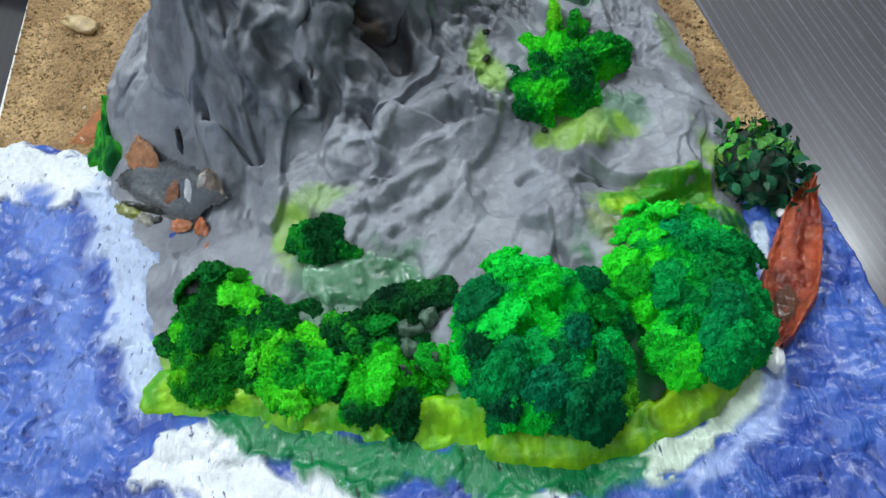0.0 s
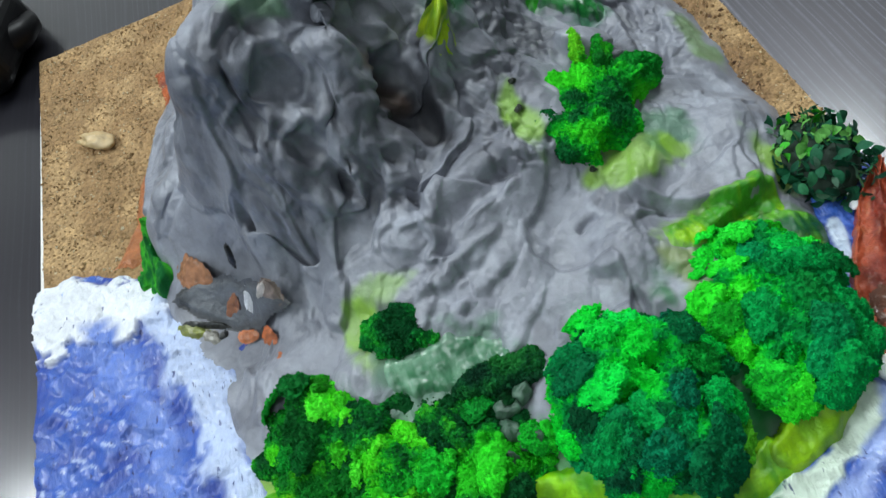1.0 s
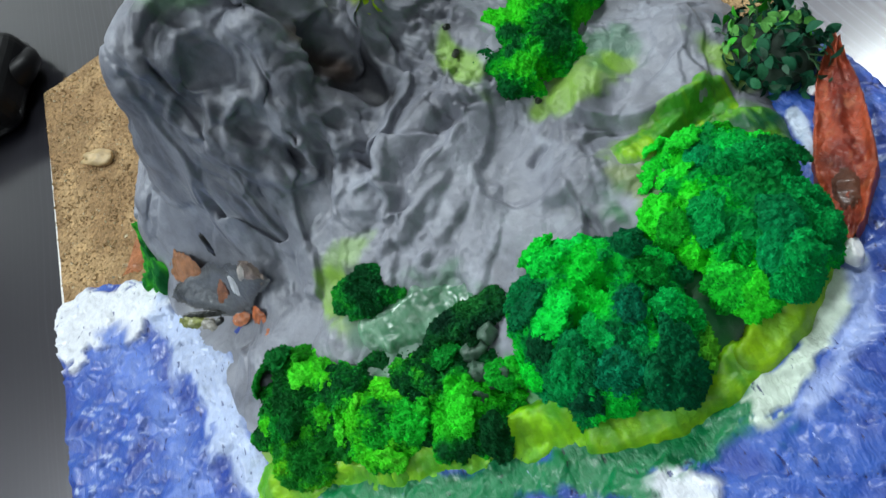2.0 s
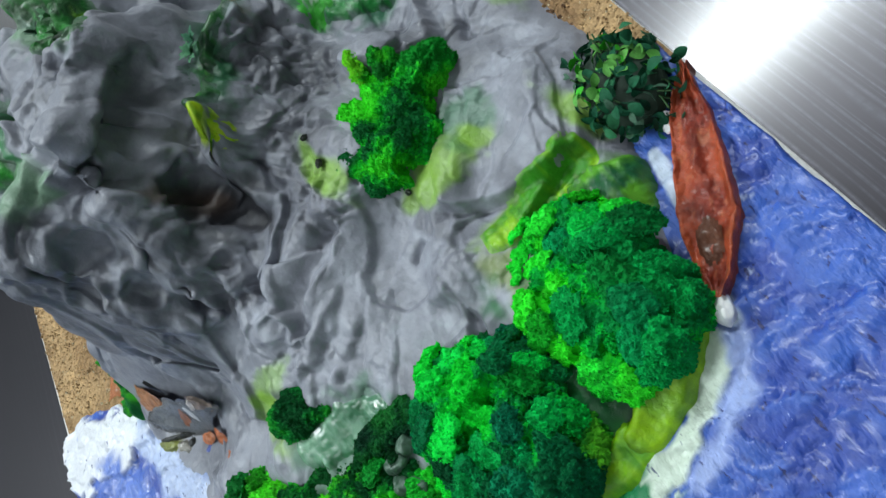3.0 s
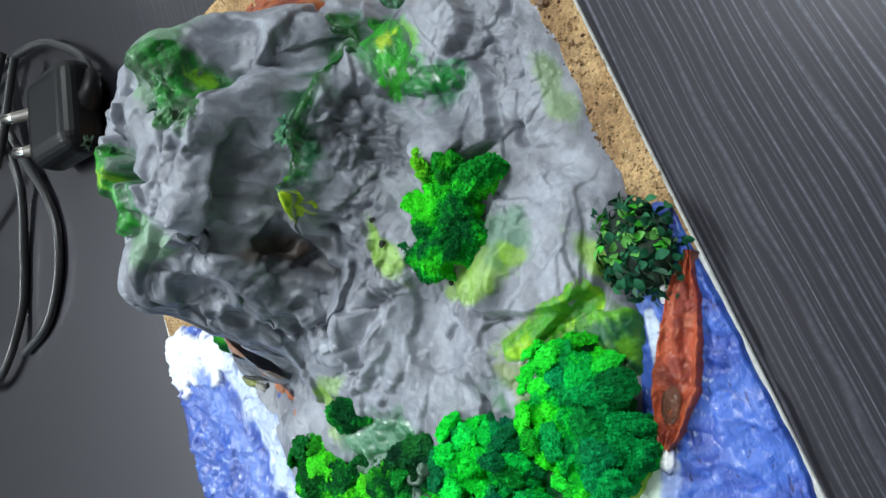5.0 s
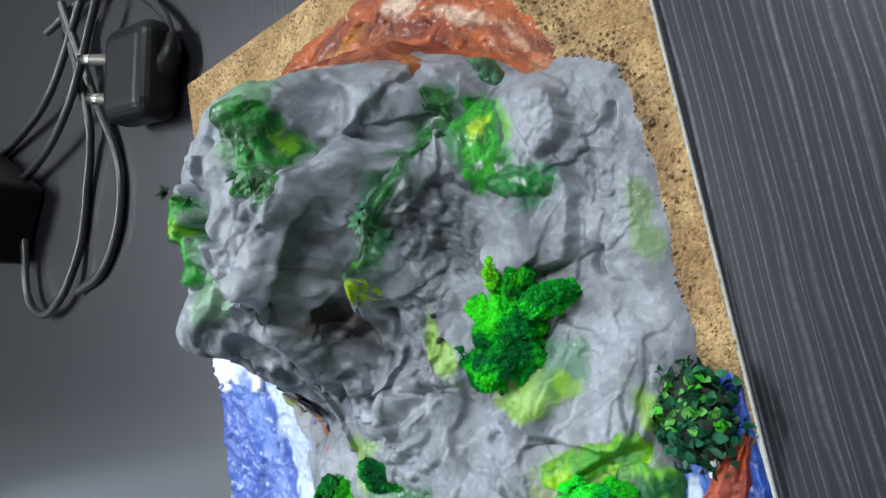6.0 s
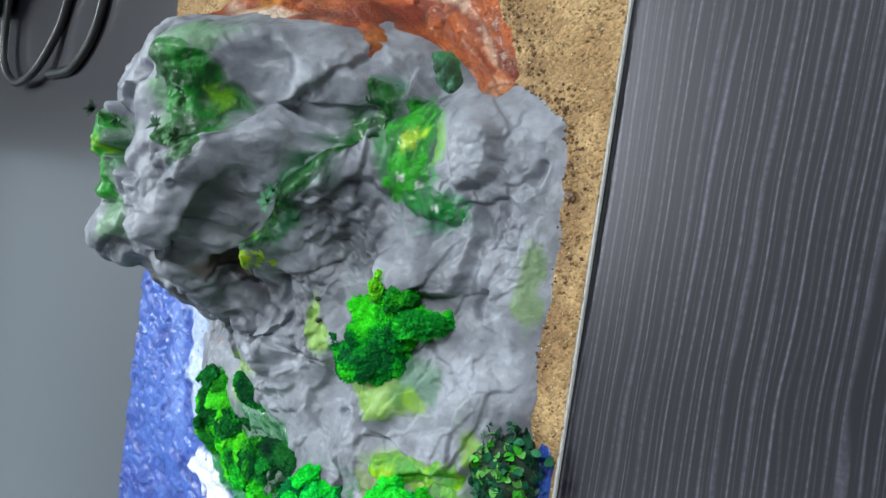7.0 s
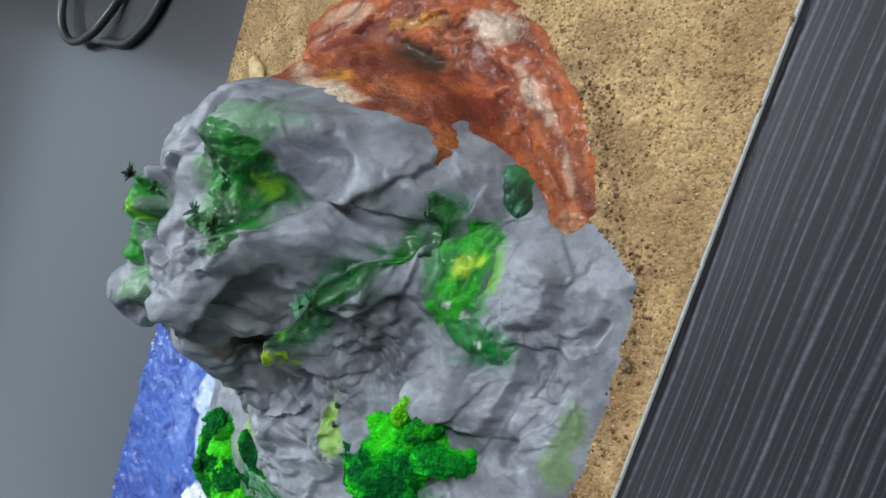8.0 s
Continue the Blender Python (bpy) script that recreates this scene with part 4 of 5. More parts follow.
col = lin(136, 54, 24) * (1 - mix) + lin(186, 92, 40) * mix
for k, (cx, cy, rx, ry, turn, tone, much) in enumerate((
        (-21, 56, 12, 5, 0, lin(128, 40, 24), 0.8), (5, 53, 9, 4, -10, lin(130, 44, 24), 0.8), (26, 53, 6, 5, -40, lin(136, 46, 26), 0.7),
        (16, 69.5, 8, 3.4, -5, lin(226, 196, 176), 0.9), (35, 57, 9, 2.0, -36, lin(226, 190, 166), 0.85), (47, 46, 6, 1.0, -55, lin(220, 170, 140), 0.7),
        (6, 46.3, 10, 1.9, -10, lin(240, 214, 190), 0.95), (4, 49, 4, 2.2, -10, lin(206, 132, 30), 0.9), (-5, 67.5, 11, 1.8, 12, lin(206, 136, 40), 0.85),
        (28.5, 42.5, 3.0, 2.6, 0, lin(190, 108, 30), 0.8), (52, 36.5, 2.6, 4, 20, lin(214, 150, 110), 0.7), (-30, 66, 10, 2.5, 10, lin(214, 170, 140), 0.7), (-40, 52, 5, 3, 0, lin(206, 120, 76), 0.8))):
    dab(col, gx, gy, cx, cy, rx, ry, tone, turn, much, 400 + k)
scrape = smooth(0.35, 0.75, fbm(ru / 0.8, rv / 12, lay / 6, 3, 86) * smooth(-0.3, 0.5, vnoise(gx / 9, gy / 9, 0, 87)))[:, None]
col = col * (1 - 0.22 * scrape) + lin(228, 176, 140) * 0.22 * scrape
col = col * (1 + 0.35 * chunk)[:, None]
# hollows and slits are sunk above; their shade is coloured in here
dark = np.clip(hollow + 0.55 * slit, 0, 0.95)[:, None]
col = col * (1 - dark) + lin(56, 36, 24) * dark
keep = (d[faces] > -1.2).any(1)
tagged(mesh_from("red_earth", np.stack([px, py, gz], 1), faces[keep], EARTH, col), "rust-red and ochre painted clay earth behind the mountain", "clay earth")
gx, gy, faces = sheet(-66, -50, -2, 34, 0.6)
d = poly_distance([(-54, 30), (-56, 14), (-63, 3), (-58, 1), (-52, 4), (-51, 28)], gx, gy) + 0.8 * vnoise(gx / 4, gy / 4, 0, 91)
keep = (d[faces] > -1.5).any(1)
col = np.tile(lin(196, 120, 70), (len(gx), 1)) * (1 + 0.2 * vnoise(gx / 3, gy / 3, 0, 92))[:, None]
tagged(mesh_from("orange_clay", np.stack([gx, gy, -0.6 + 1.6 * smooth(-0.5, 2, d)], 1), faces[keep], EARTH, col), "thin orange clay smear on the sand beside the mountain", "clay earth")


# ---- moss ----
def moss_bush(name, label, cx, cy, rx, ry, base, top, turn, dark, mid, bright, tufts, seed, lobes=1.0, group="moss bushes", lean=(0.0, 0.0), clumps=0):
    """A cushion of lumpy moss with a fuzz of small tufts."""
    rng = np.random.default_rng(seed)
    thing = holder(name, label, "moss", group)
    a = radians(turn)

    def surface(u, v):
        dx, dy, dz = np.cos(u) * np.cos(v), np.sin(u) * np.cos(v), np.sin(v)
        r = 1 + 0.16 * lobes * vnoise(dx * 1.7 + seed, dy * 1.7, dz * 1.7, seed)
        lx, ly, lz = rx * dx * r, ry * dy * r, (top - base) * dz ** 0.8 * r if np.all(dz >= 0) else (top - base) * np.sign(dz) * np.abs(dz) ** 0.8 * r
        small = min(1.0, min(rx, ry) / 8)
        clump = small * (3.0 * np.abs(vnoise(lx / 6.5, ly / 6.5, lz / 6.5, seed + 1)) - 1.1) + 1.2 * np.abs(vnoise(lx / 2.6, ly / 2.6, lz / 2.6, seed + 2)) + 0.8 * np.abs(vnoise(lx / 0.9, ly / 0.9, lz / 0.9, seed + 3)) - 0.7
        clump = clump - 3.0 * small * smooth(0.38, 0.62, vnoise(lx / 4.6, ly / 4.6, lz / 4.6, seed + 4))
        lx, ly, lz = lx + dx * clump, ly + dy * clump, lz + dz * clump
        x, y = cx + lx * math.cos(a) - ly * math.sin(a), cy + lx * math.sin(a) + ly * math.cos(a)
        return np.stack([x, y, base + lz], -1)

    def tint(p, rnd):
        k = smooth(-0.7, 0.7, 1.3 * fbm(p[:, 0] / 7, p[:, 1] / 7, p[:, 2] / 7, 3, seed + 5) + 0.5 * (rnd - 0.5) + lean[0] * (p[:, 0] - cx) / rx + lean[1] * (p[:, 1] - cy) / ry)[:, None]
        return np.where(k < 0.5, dark + (mid - dark) * k * 2, mid + (bright - mid) * (k - 0.5) * 2)

    octa = np.array([(1, 0, 0), (-1, 0, 0), (0, 1, 0), (0, -1, 0), (0, 0, 1), (0, 0, -1)], float)
    tri = np.array([(0, 2, 4), (2, 1, 4), (1, 3, 4), (3, 0, 4), (2, 0, 5), (1, 2, 5), (3, 1, 5), (0, 3, 5)])

    def clump(k):
        """One pad of moss lying on the cushion, with a colour of its own and its own fuzz."""
        u0, v0 = k * 2.4 + rng.uniform(-0.3, 0.3), math.asin(0.12 + 0.82 * (k + 0.5) / clumps)
        c = surface(np.array([u0]), np.array([v0]))[0]
        out = np.array([math.cos(u0 + a) * math.cos(v0), math.sin(u0 + a) * math.cos(v0), math.sin(v0) + 0.15])
        out /= np.linalg.norm(out)
        side = np.cross(out, (0.3, 0.2, 0.9))
        side /= np.linalg.norm(side)
        other = np.cross(out, side)
        wide, long, thick = rng.uniform(1.5, 3.2), rng.uniform(2.0, 4.4), rng.uniform(0.8, 1.5)
        tone = tint(c[None], rng.uniform(0.0, 1.0, 1))[0] * rng.uniform(1.0, 1.5) * (np.array([0.8, 0.92, 1.4]) if k % 4 == 0 else 1.0) * (0.5 if k % 9 == 3 else 1.0)

        def pad(u, v):
            d = np.stack([np.cos(u) * np.cos(v), np.sin(u) * np.cos(v), np.sin(v)], -1)
            r = 1 + 0.30 * vnoise(d[:, 0] * 2 + k, d[:, 1] * 2, d[:, 2] * 2, seed + 40 + k)
            q = c + (d[:, :1] * wide * side + d[:, 1:2] * long * other) * r[:, None] + d[:, 2:] * thick * r[:, None] * out
            q = q + out * (0.7 * np.abs(vnoise(q[:, 0] / 1.5, q[:, 1] / 1.5, q[:, 2] / 1.5, seed + 41)) + 0.5 * np.abs(vnoise(q[:, 0] / 0.6, q[:, 1] / 0.6, q[:, 2] / 0.6, seed + 42)))[:, None]
            return q

        u, v = (q.ravel() for q in np.meshgrid(np.linspace(0, 2 * np.pi, 56), np.linspace(-0.4, np.pi / 2, 22)))
        q = pad(u, v)
        shade = (1 + 0.35 * fbm(q[:, 0] / 2, q[:, 1] / 2, q[:, 2] / 2, 3, seed + 43))[:, None]
        piece = under(mesh_from("moss_clump", q, grid_faces(56, 22), MOSS, tone * shade), thing)
        many = 420
        q = pad(rng.uniform(0, 2 * np.pi, many), np.arcsin(rng.uniform(-0.1, 1, many)))
        bits = octa[None] * rng.uniform(0.10, 0.36, (many, 1, 1)) * rng.uniform(0.5, 1.4, (many, 6, 1))
        col = tone * rng.uniform(0.6, 1.45, (many, 1))
        faces = (tri[None] + 6 * np.arange(many)[:, None, None]).reshape(-1, 3)
        under(tagged(mesh_from("fuzz", (bits + q[:, None]).reshape(-1, 3), faces, MOSS, np.repeat(col, 6, 0), False), kind="stuff"), piece)

    nu, nv = 240, 90
    u, v = np.meshgrid(np.linspace(0, 2 * np.pi, nu), np.linspace(-0.35, np.pi / 2, nv))
    p = surface(u.ravel(), v.ravel())
    under(mesh_from("cushion", p, grid_faces(nu, nv), MOSS, tint(p, 0.5 + 0.8 * vnoise(p[:, 0] / 0.9, p[:, 1] / 0.9, p[:, 2] / 0.9, seed + 8))), thing)
    tufts = int(1.3 * tufts)
    p = surface(rng.uniform(0, 2 * np.pi, tufts), np.arcsin(rng.uniform(-0.15, 1, tufts)))
    bits = octa[None] * rng.uniform(0.12, 0.42, (tufts, 1, 1)) * rng.uniform(0.5, 1.4, (tufts, 6, 1)) + rng.normal(0, 0.06, (tufts, 6, 3))
    verts = (bits + p[:, None]).reshape(-1, 3)
    faces = (tri[None] + 6 * np.arange(tufts)[:, None, None]).reshape(-1, 3)
    colors = tint(p, rng.random(tufts)) * rng.uniform(0.8, 1.3, (tufts, 1))
    under(tagged(mesh_from("fuzz", verts, faces, MOSS, np.repeat(colors, 6, 0), False), kind="stuff"), thing)
    for k in range(clumps):
        clump(k)
    return thing


D1, M1, B1 = lin(0, 146, 66), lin(4, 210, 62), lin(50, 250, 44)
D2, M2, B2 = lin(0, 104, 58), lin(0, 168, 72), lin(14, 230, 58)
M3, B3 = lin(28, 192, 44), lin(84, 238, 38)
moss_bush("moss_bush", "large bright green spongy moss bush on the shore", 46, -65, 11.5, 14.8, 4, 13, 12, D1, M1, B1, 7000, 101, lean=(-0.5, 0.25), clumps=40)
moss_bush("moss_bush", "large blue-green spongy moss bush with dark hollows", 23.5, -69.3, 14, 12.8, 4, 16, 20, D2, M2, B2, 8000, 102, lean=(-0.5, 0.3), clumps=46)
moss_bush("moss_carpet", "low grass-green moss carpet along the front shore", -14, -60.5, 23, 10, 3, 7.6, -17, lin(6, 84, 36), lin(18, 150, 40), lin(84, 220, 38), 9000, 115, 0.6)
moss_bush("moss_bush", "low grass-green moss tuft on the grey rock shore", -26, -52, 8, 9.5, 4, 8.8, 10, lin(8, 96, 36), lin(24, 166, 42), B3, 4000, 103, clumps=9)
moss_bush("moss_bush", "broad low moss tuft with dark patches above the lime roll", -12, -64, 11, 7, 3, 8.4, -15, lin(6, 84, 38), M3, B3, 5000, 104, clumps=12)
moss_bush("moss_bush", "low grass-green moss tuft beside the shore stones", 0, -67, 9, 9, 3, 9, 0, lin(6, 84, 38), lin(16, 160, 44), lin(50, 216, 40), 3500, 105, clumps=8)
moss_bush("moss_bush", "low dark green moss tuft among the lighter tufts", -19, -57, 5.5, 6, 4, 10, 0, lin(10, 92, 44), lin(24, 156, 50), lin(60, 205, 40), 2500, 110)
moss_bush("moss_bush", "low dark green moss tuft among the lighter tufts", -6, -62, 6, 5.5, 4, 10.5, 30, lin(10, 88, 44), lin(24, 150, 46), lin(70, 205, 40), 2500, 111)
moss_bush("moss_bush", "yellow-green moss tuft above the lime roll", -27, -62, 8, 4.5, 3, 7.5, -15, lin(20, 130, 40), lin(56, 192, 36), lin(120, 226, 30), 2500, 112)
moss_bush("moss_bush", "green moss sprout standing out of the bush", 44, -9.5, 2.0, 4.6, 13, 19, -25, lin(20, 120, 40), lin(30, 180, 44), lin(70, 220, 40), 700, 113, 0.5)
moss_bush("moss_bush", "green moss sprout standing out of the bush", 46.5, -14.5, 7.5, 3.4, 10, 16.5, 12, lin(8, 140, 40), lin(26, 196, 42), lin(70, 230, 40), 1200, 114, 0.6)
moss_bush("moss_bush", "thin green moss finger standing out of the bush", 40.5, -7.5, 1.1, 4.2, 15, 20.5, -12, lin(30, 140, 30), lin(60, 200, 40), lin(120, 230, 40), 500, 116, 0.4)
moss_bush("moss_bush", "thin blackish green moss strip by the stones", 5, -57.5, 8, 3.2, 6, 10, -8, lin(10, 60, 38), lin(16, 92, 46), lin(30, 120, 50), 1800, 106)
moss_bush("moss_bush", "small dark green moss cushion on the rock", -7.5, -43, 6.2, 5.0, 7, 12.2, -20, lin(6, 84, 40), lin(10, 134, 50), lin(40, 180, 50), 2600, 107)
moss_bush("moss_bush", "green moss bush growing on the rock slope", 35, -19, 11, 11.5, 11, 18, 10, lin(2, 100, 44), lin(10, 182, 42), lin(64, 236, 40), 6500, 108, lean=(0.6, 0.4))
moss_bush("moss_bush", "small flat bright green moss leaf on the bush", 31.3, -79.5, 2.8, 5.2, 4, 9.5, -30, lin(30, 130, 40), lin(50, 165, 40), lin(90, 190, 40), 1200, 109, 0.5)


# ---- clay rolls along the shore ----
ROLLS = "shore clay rolls"
drape("clay_roll", "lime-green clay roll along the front shore", "clay roll", [(-38, -62), (-28, -66.5), (-16, -71)], 3.8, 0.6, LIME, lin(84, 176, 16), lin(156, 226, 4), 121, 0.5, ROLLS, 1.8, ragged=0.14, streaks=0.2)
drape("clay_roll", "lime-green clay roll along the front shore", "clay roll", [(-17, -71), (-4, -75), (5, -77), (14, -80)], 4.2, 0.6, LIME, lin(84, 176, 16), lin(152, 226, 4), 122, 0.5, ROLLS, 2.0, ragged=0.14, streaks=0.2)
drape("clay_roll", "lime-green clay roll below the blue-green bush", "clay roll", [(14, -82), (24, -84.5), (36, -84)], 3.6, 0.8, LIME, lin(90, 170, 24), lin(156, 220, 8), 123, 0.4, ROLLS, 3.2, ragged=0.14, streaks=0.2)
drape("clay_roll", "lime-green clay roll at the shore by the foam", "clay roll", [(37, -83.5), (45, -80.5), (52, -75)], 3.2, 0.8, LIME, lin(126, 186, 30), lin(166, 222, 6), 124, 0.3, ROLLS, 3.4, ragged=0.14, streaks=0.2)
drape("clay_roll", "lime-green clay roll above the bright moss bush", "clay roll", [(41, -48), (47, -46.5), (56, -45)], 3.8, 0.2, LIME, lin(60, 150, 28), lin(156, 214, 14), 125, 0.5, ROLLS, 0.5, ragged=0.2, streaks=0.25, fade=lin(120, 160, 90))
drape("clay_roll", "dull green clay strip beside the bright moss bush", "clay roll", [(55, -50), (60, -52), (61, -60)], 4.2, 0.2, LIME, lin(6, 88, 46), lin(96, 172, 36), 127, 0.6, ROLLS, 0.2, ragged=0.25, streaks=0.4, fade=lin(110, 150, 90))

# ---- the canoe ----
def canoe():
    thing = holder("canoe", "rust-brown clay canoe with a hollow hull lying on the sea", "boat")
    n, m = 110, 35
    s = np.linspace(0, 1, n)
    half = 4.5 * smooth(-0.10, 0.42, s) ** 0.6 * (1 - 0.78 * smooth(0.60, 1.0, s) ** 1.1) * (1 + 0.12 * vnoise(s * 5, 0 * s, 0, 131) + 0.05 * vnoise(s * 17, 0 * s, 0, 135))
    verts = []
    for k in range(n):
        for q in np.linspace(-1, 1, m):
            rim = smooth(0.55, 0.85, abs(q)) * (1 - smooth(0.9, 1.0, abs(q)))
            outer = smooth(0.86, 1.0, abs(q))
            z = 2.9 + 0.9 * rim - 3.2 * outer + 0.5 * abs(2 * s[k] - 1) ** 3 + 0.5 * math.exp(-(q / 0.22) ** 2) * smooth(0.25, 0.4, s[k])
            verts.append((q * half[k] + 0.3 * vnoise(s[k] * 7, q * 2, 0, 132) + 0.12 * vnoise(s[k] * 34, q * 2, 0, 138), (s[k] - 0.5) * 36, z + 0.55 * vnoise(s[k] * 9, q * 2.5, 0, 133) + 0.3 * vnoise(s[k] * 30, q * 5, 0, 137) + 0.16 * vnoise(s[k] * 70, q * 10, 0, 139)))
    v = np.array(verts, float)
    a = radians(-33)
    x, y = v[:, 0] * math.cos(a) - v[:, 1] * math.sin(a), v[:, 0] * math.sin(a) + v[:, 1] * math.cos(a)
    k = smooth(-0.5, 0.6, fbm(v[:, 0] / 3, v[:, 1] / 5, 0, 4, 134))[:, None]
    fleck = smooth(0.55, 0.9, fbm(v[:, 0] / 0.9, v[:, 1] / 1.6, 0, 4, 140))[:, None]
    col = lin(138, 44, 20) * (1 - k) + lin(190, 82, 46) * k
    col = col * (1 - 0.6 * fleck) + lin(206, 120, 80) * 0.6 * fleck
    edge = smooth(0.5, 0.9, np.abs(v[:, 0]) / np.repeat(half, m))[:, None] * smooth(0.75, 0.2, np.repeat(s, m))[:, None]
    col = col * (1 - 0.55 * edge) + lin(206, 96, 48) * 0.55 * edge
    hull = np.stack([67.3 + x, -60.3 + y, v[:, 2]], 1)
    under(mesh_from("hull", hull, grid_faces(m, n), CANOE, col), thing)
    gx, gy, f = sheet(-2.2, 2.2, -14, -6, 0.4)
    gz = 3.55 + 0.3 * vnoise(gx / 1.5, gy / 1.5, 0, 136) - 0.6 * smooth(0.6, 1.0, np.hypot(gx / 2.1, (gy + 10) / 4))
    keep = (np.hypot(gx / 2.1, (gy + 10) / 4)[f] < 1).all(1)
    x, y = gx * math.cos(a) - gy * math.sin(a), gx * math.sin(a) + gy * math.cos(a)
    under(tagged(mesh_from("seat", np.stack([67.3 + x, -60.3 + y, gz], 1), f[keep], EARTH, np.tile(lin(112, 64, 40), (len(gx), 1))), "dull brown inside patch"), thing)


canoe()


# ---- the leafy bush by the canoe ----
def leaf_mesh(name, color, length=2.2, width=1.6):
    bm = bmesh.new()
    rows = []
    for i, s in enumerate(np.linspace(0, 1, 6)):
        w = width / 2 * math.sin(math.pi * (0.08 + 0.88 * s)) ** 0.8
        z = 0.25 * math.sin(math.pi * s)
        rows.append([bm.verts.new(Vector((q * w, s * length, z + 0.28 * abs(q) * w)) * MM) for q in (-1, 0, 1)])
    for r, r2 in zip(rows, rows[1:]):
        for k in (0, 1):
            bm.faces.new((r[k], r[k + 1], r2[k + 1], r2[k]))
    me = bpy.data.meshes.new(name)
    bm.to_mesh(me)
    bm.free()
    layer = me.color_attributes.new("paint", "FLOAT_COLOR", "POINT")
    layer.data.foreach_set("color", np.tile(np.array([*color, 1], np.float32), len(me.vertices)))
    me.polygons.foreach_set("use_smooth", [True] * len(me.polygons))
    me.materials.append(LEAF)
    return me


def leafy_bush():
    rng = random.Random(7)
    thing = holder("leafy_bush", "dense dark green bush of small round dried leaves by the canoe", "bush")
    # filler core, coloured near black for the shaded gaps between leaves
    bm = bmesh.new()
    bmesh.ops.create_icosphere(bm, subdivisions=3, radius=1.0)
    for v in bm.verts:
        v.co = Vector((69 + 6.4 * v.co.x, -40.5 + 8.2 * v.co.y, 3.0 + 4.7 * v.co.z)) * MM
    part("dark_core", bm, plain("dark_core_green", (0.012, 0.03, 0.018), 0.8), thing)
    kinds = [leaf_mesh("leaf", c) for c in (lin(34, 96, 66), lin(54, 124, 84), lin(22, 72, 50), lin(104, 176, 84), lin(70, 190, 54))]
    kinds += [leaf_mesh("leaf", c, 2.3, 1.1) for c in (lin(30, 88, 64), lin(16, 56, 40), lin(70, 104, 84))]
    for k in range(300):
        u, v = rng.uniform(0, 2 * math.pi), math.asin(rng.uniform(-0.1, 1))
        way = Vector((math.cos(u) * math.cos(v), math.sin(u) * math.cos(v), math.sin(v)))
        r = rng.uniform(0.72, 1.12)
        at = Vector((69 + 7.6 * way.x * r, -40.5 + 9.6 * way.y * r, 3.0 + 5.8 * way.z * r)) * MM
        # some leaves at the top and back take the lighter greens
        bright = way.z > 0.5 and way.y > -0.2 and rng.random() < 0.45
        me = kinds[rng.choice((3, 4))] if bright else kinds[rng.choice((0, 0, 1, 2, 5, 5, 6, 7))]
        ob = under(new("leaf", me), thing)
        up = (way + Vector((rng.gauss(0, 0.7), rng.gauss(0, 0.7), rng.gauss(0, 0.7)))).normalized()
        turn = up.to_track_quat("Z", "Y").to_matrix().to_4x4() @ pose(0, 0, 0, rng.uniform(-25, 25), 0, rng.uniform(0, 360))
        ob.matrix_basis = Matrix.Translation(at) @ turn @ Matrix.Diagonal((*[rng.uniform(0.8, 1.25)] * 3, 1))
    for k in range(22):
        u, v = rng.uniform(0, 2 * math.pi), rng.uniform(0.15, 1.2)
        way = np.array((math.cos(u) * math.cos(v), math.sin(u) * math.cos(v), math.sin(v)))
        tip = np.array((69, -40.5, 3.0)) + way * (8.2, 10.2, 6.6) * rng.uniform(0.85, 1.1)
        root = np.array((69, -40.5, 2.0)) + way * (4.5, 5.5, 2.5)
        bow = (root + tip) / 2 + np.array((rng.uniform(-1, 1), rng.uniform(-1, 1), 1.2))
        vv, ff = tube(bend([root, bow, tip], 8), 0.16, 6)
        under(mesh_from("twig", vv, ff, LEAF, np.tile(lin(60, 92, 58), (len(vv), 1))), thing)
    return thing


leafy_bush()


# ---- stones, chips and other small things ----
def lump(name, label, category, cx, cy, cz, rx, ry, rz, turn, color, seed, mat=CLAY, group=""):
    nu, nv = 28, 16
    u, v = np.meshgrid(np.linspace(0, 2 * np.pi, nu), np.linspace(-np.pi / 2, np.pi / 2, nv))
    u, v = u.ravel(), v.ravel()
    p = np.stack([np.cos(u) * np.cos(v), np.sin(u) * np.cos(v), np.sin(v)], 1)
    r = 1 + 0.28 * vnoise(p[:, 0] * 1.8 + seed, p[:, 1] * 1.8, p[:, 2] * 1.8, seed) + 0.10 * vnoise(p[:, 0] * 5, p[:, 1] * 5, p[:, 2] * 5, seed + 1)
    p = p * r[:, None] * np.array([rx, ry, rz])
    a = radians(turn)
    q = np.stack([cx + p[:, 0] * math.cos(a) - p[:, 1] * math.sin(a), cy + p[:, 0] * math.sin(a) + p[:, 1] * math.cos(a), cz + p[:, 2]], 1)
    tone = (1 + 0.25 * fbm(q[:, 0] / 1.5, q[:, 1] / 1.5, q[:, 2] / 1.5, 3, seed + 2))[:, None]
    return tagged(mesh_from(name, q, grid_faces(nu, nv), mat, np.asarray(color) * tone), label, category, group)


lump("stone_chip", "cream-coloured pointed stone chip lying on the sand", "stone", -63.5, 45, 1.2, 5.6, 2.6, 1.6, -38, lin(205, 178, 132), 141)
lump("pebble", "small pale pebble pressed into the sand edge", "stone", 69, -25, 0.8, 1.0, 1.7, 0.9, 0, lin(200, 185, 160), 142)
for k, (sx, sy, r) in enumerate(((4, -63, 2.2), (7, -61.5, 1.8), (3, -66.5, 2.0), (5.5, -68.5, 2.2), (1.5, -70, 1.4))):
    lump("shore_stone", "mossy grey-green stone between the moss bushes", "stone", sx, sy, 7.5, r, r * 0.8, 1.8, 40 * k, lin(74, 104, 86), 150 + k, CLAY, "shore stones")

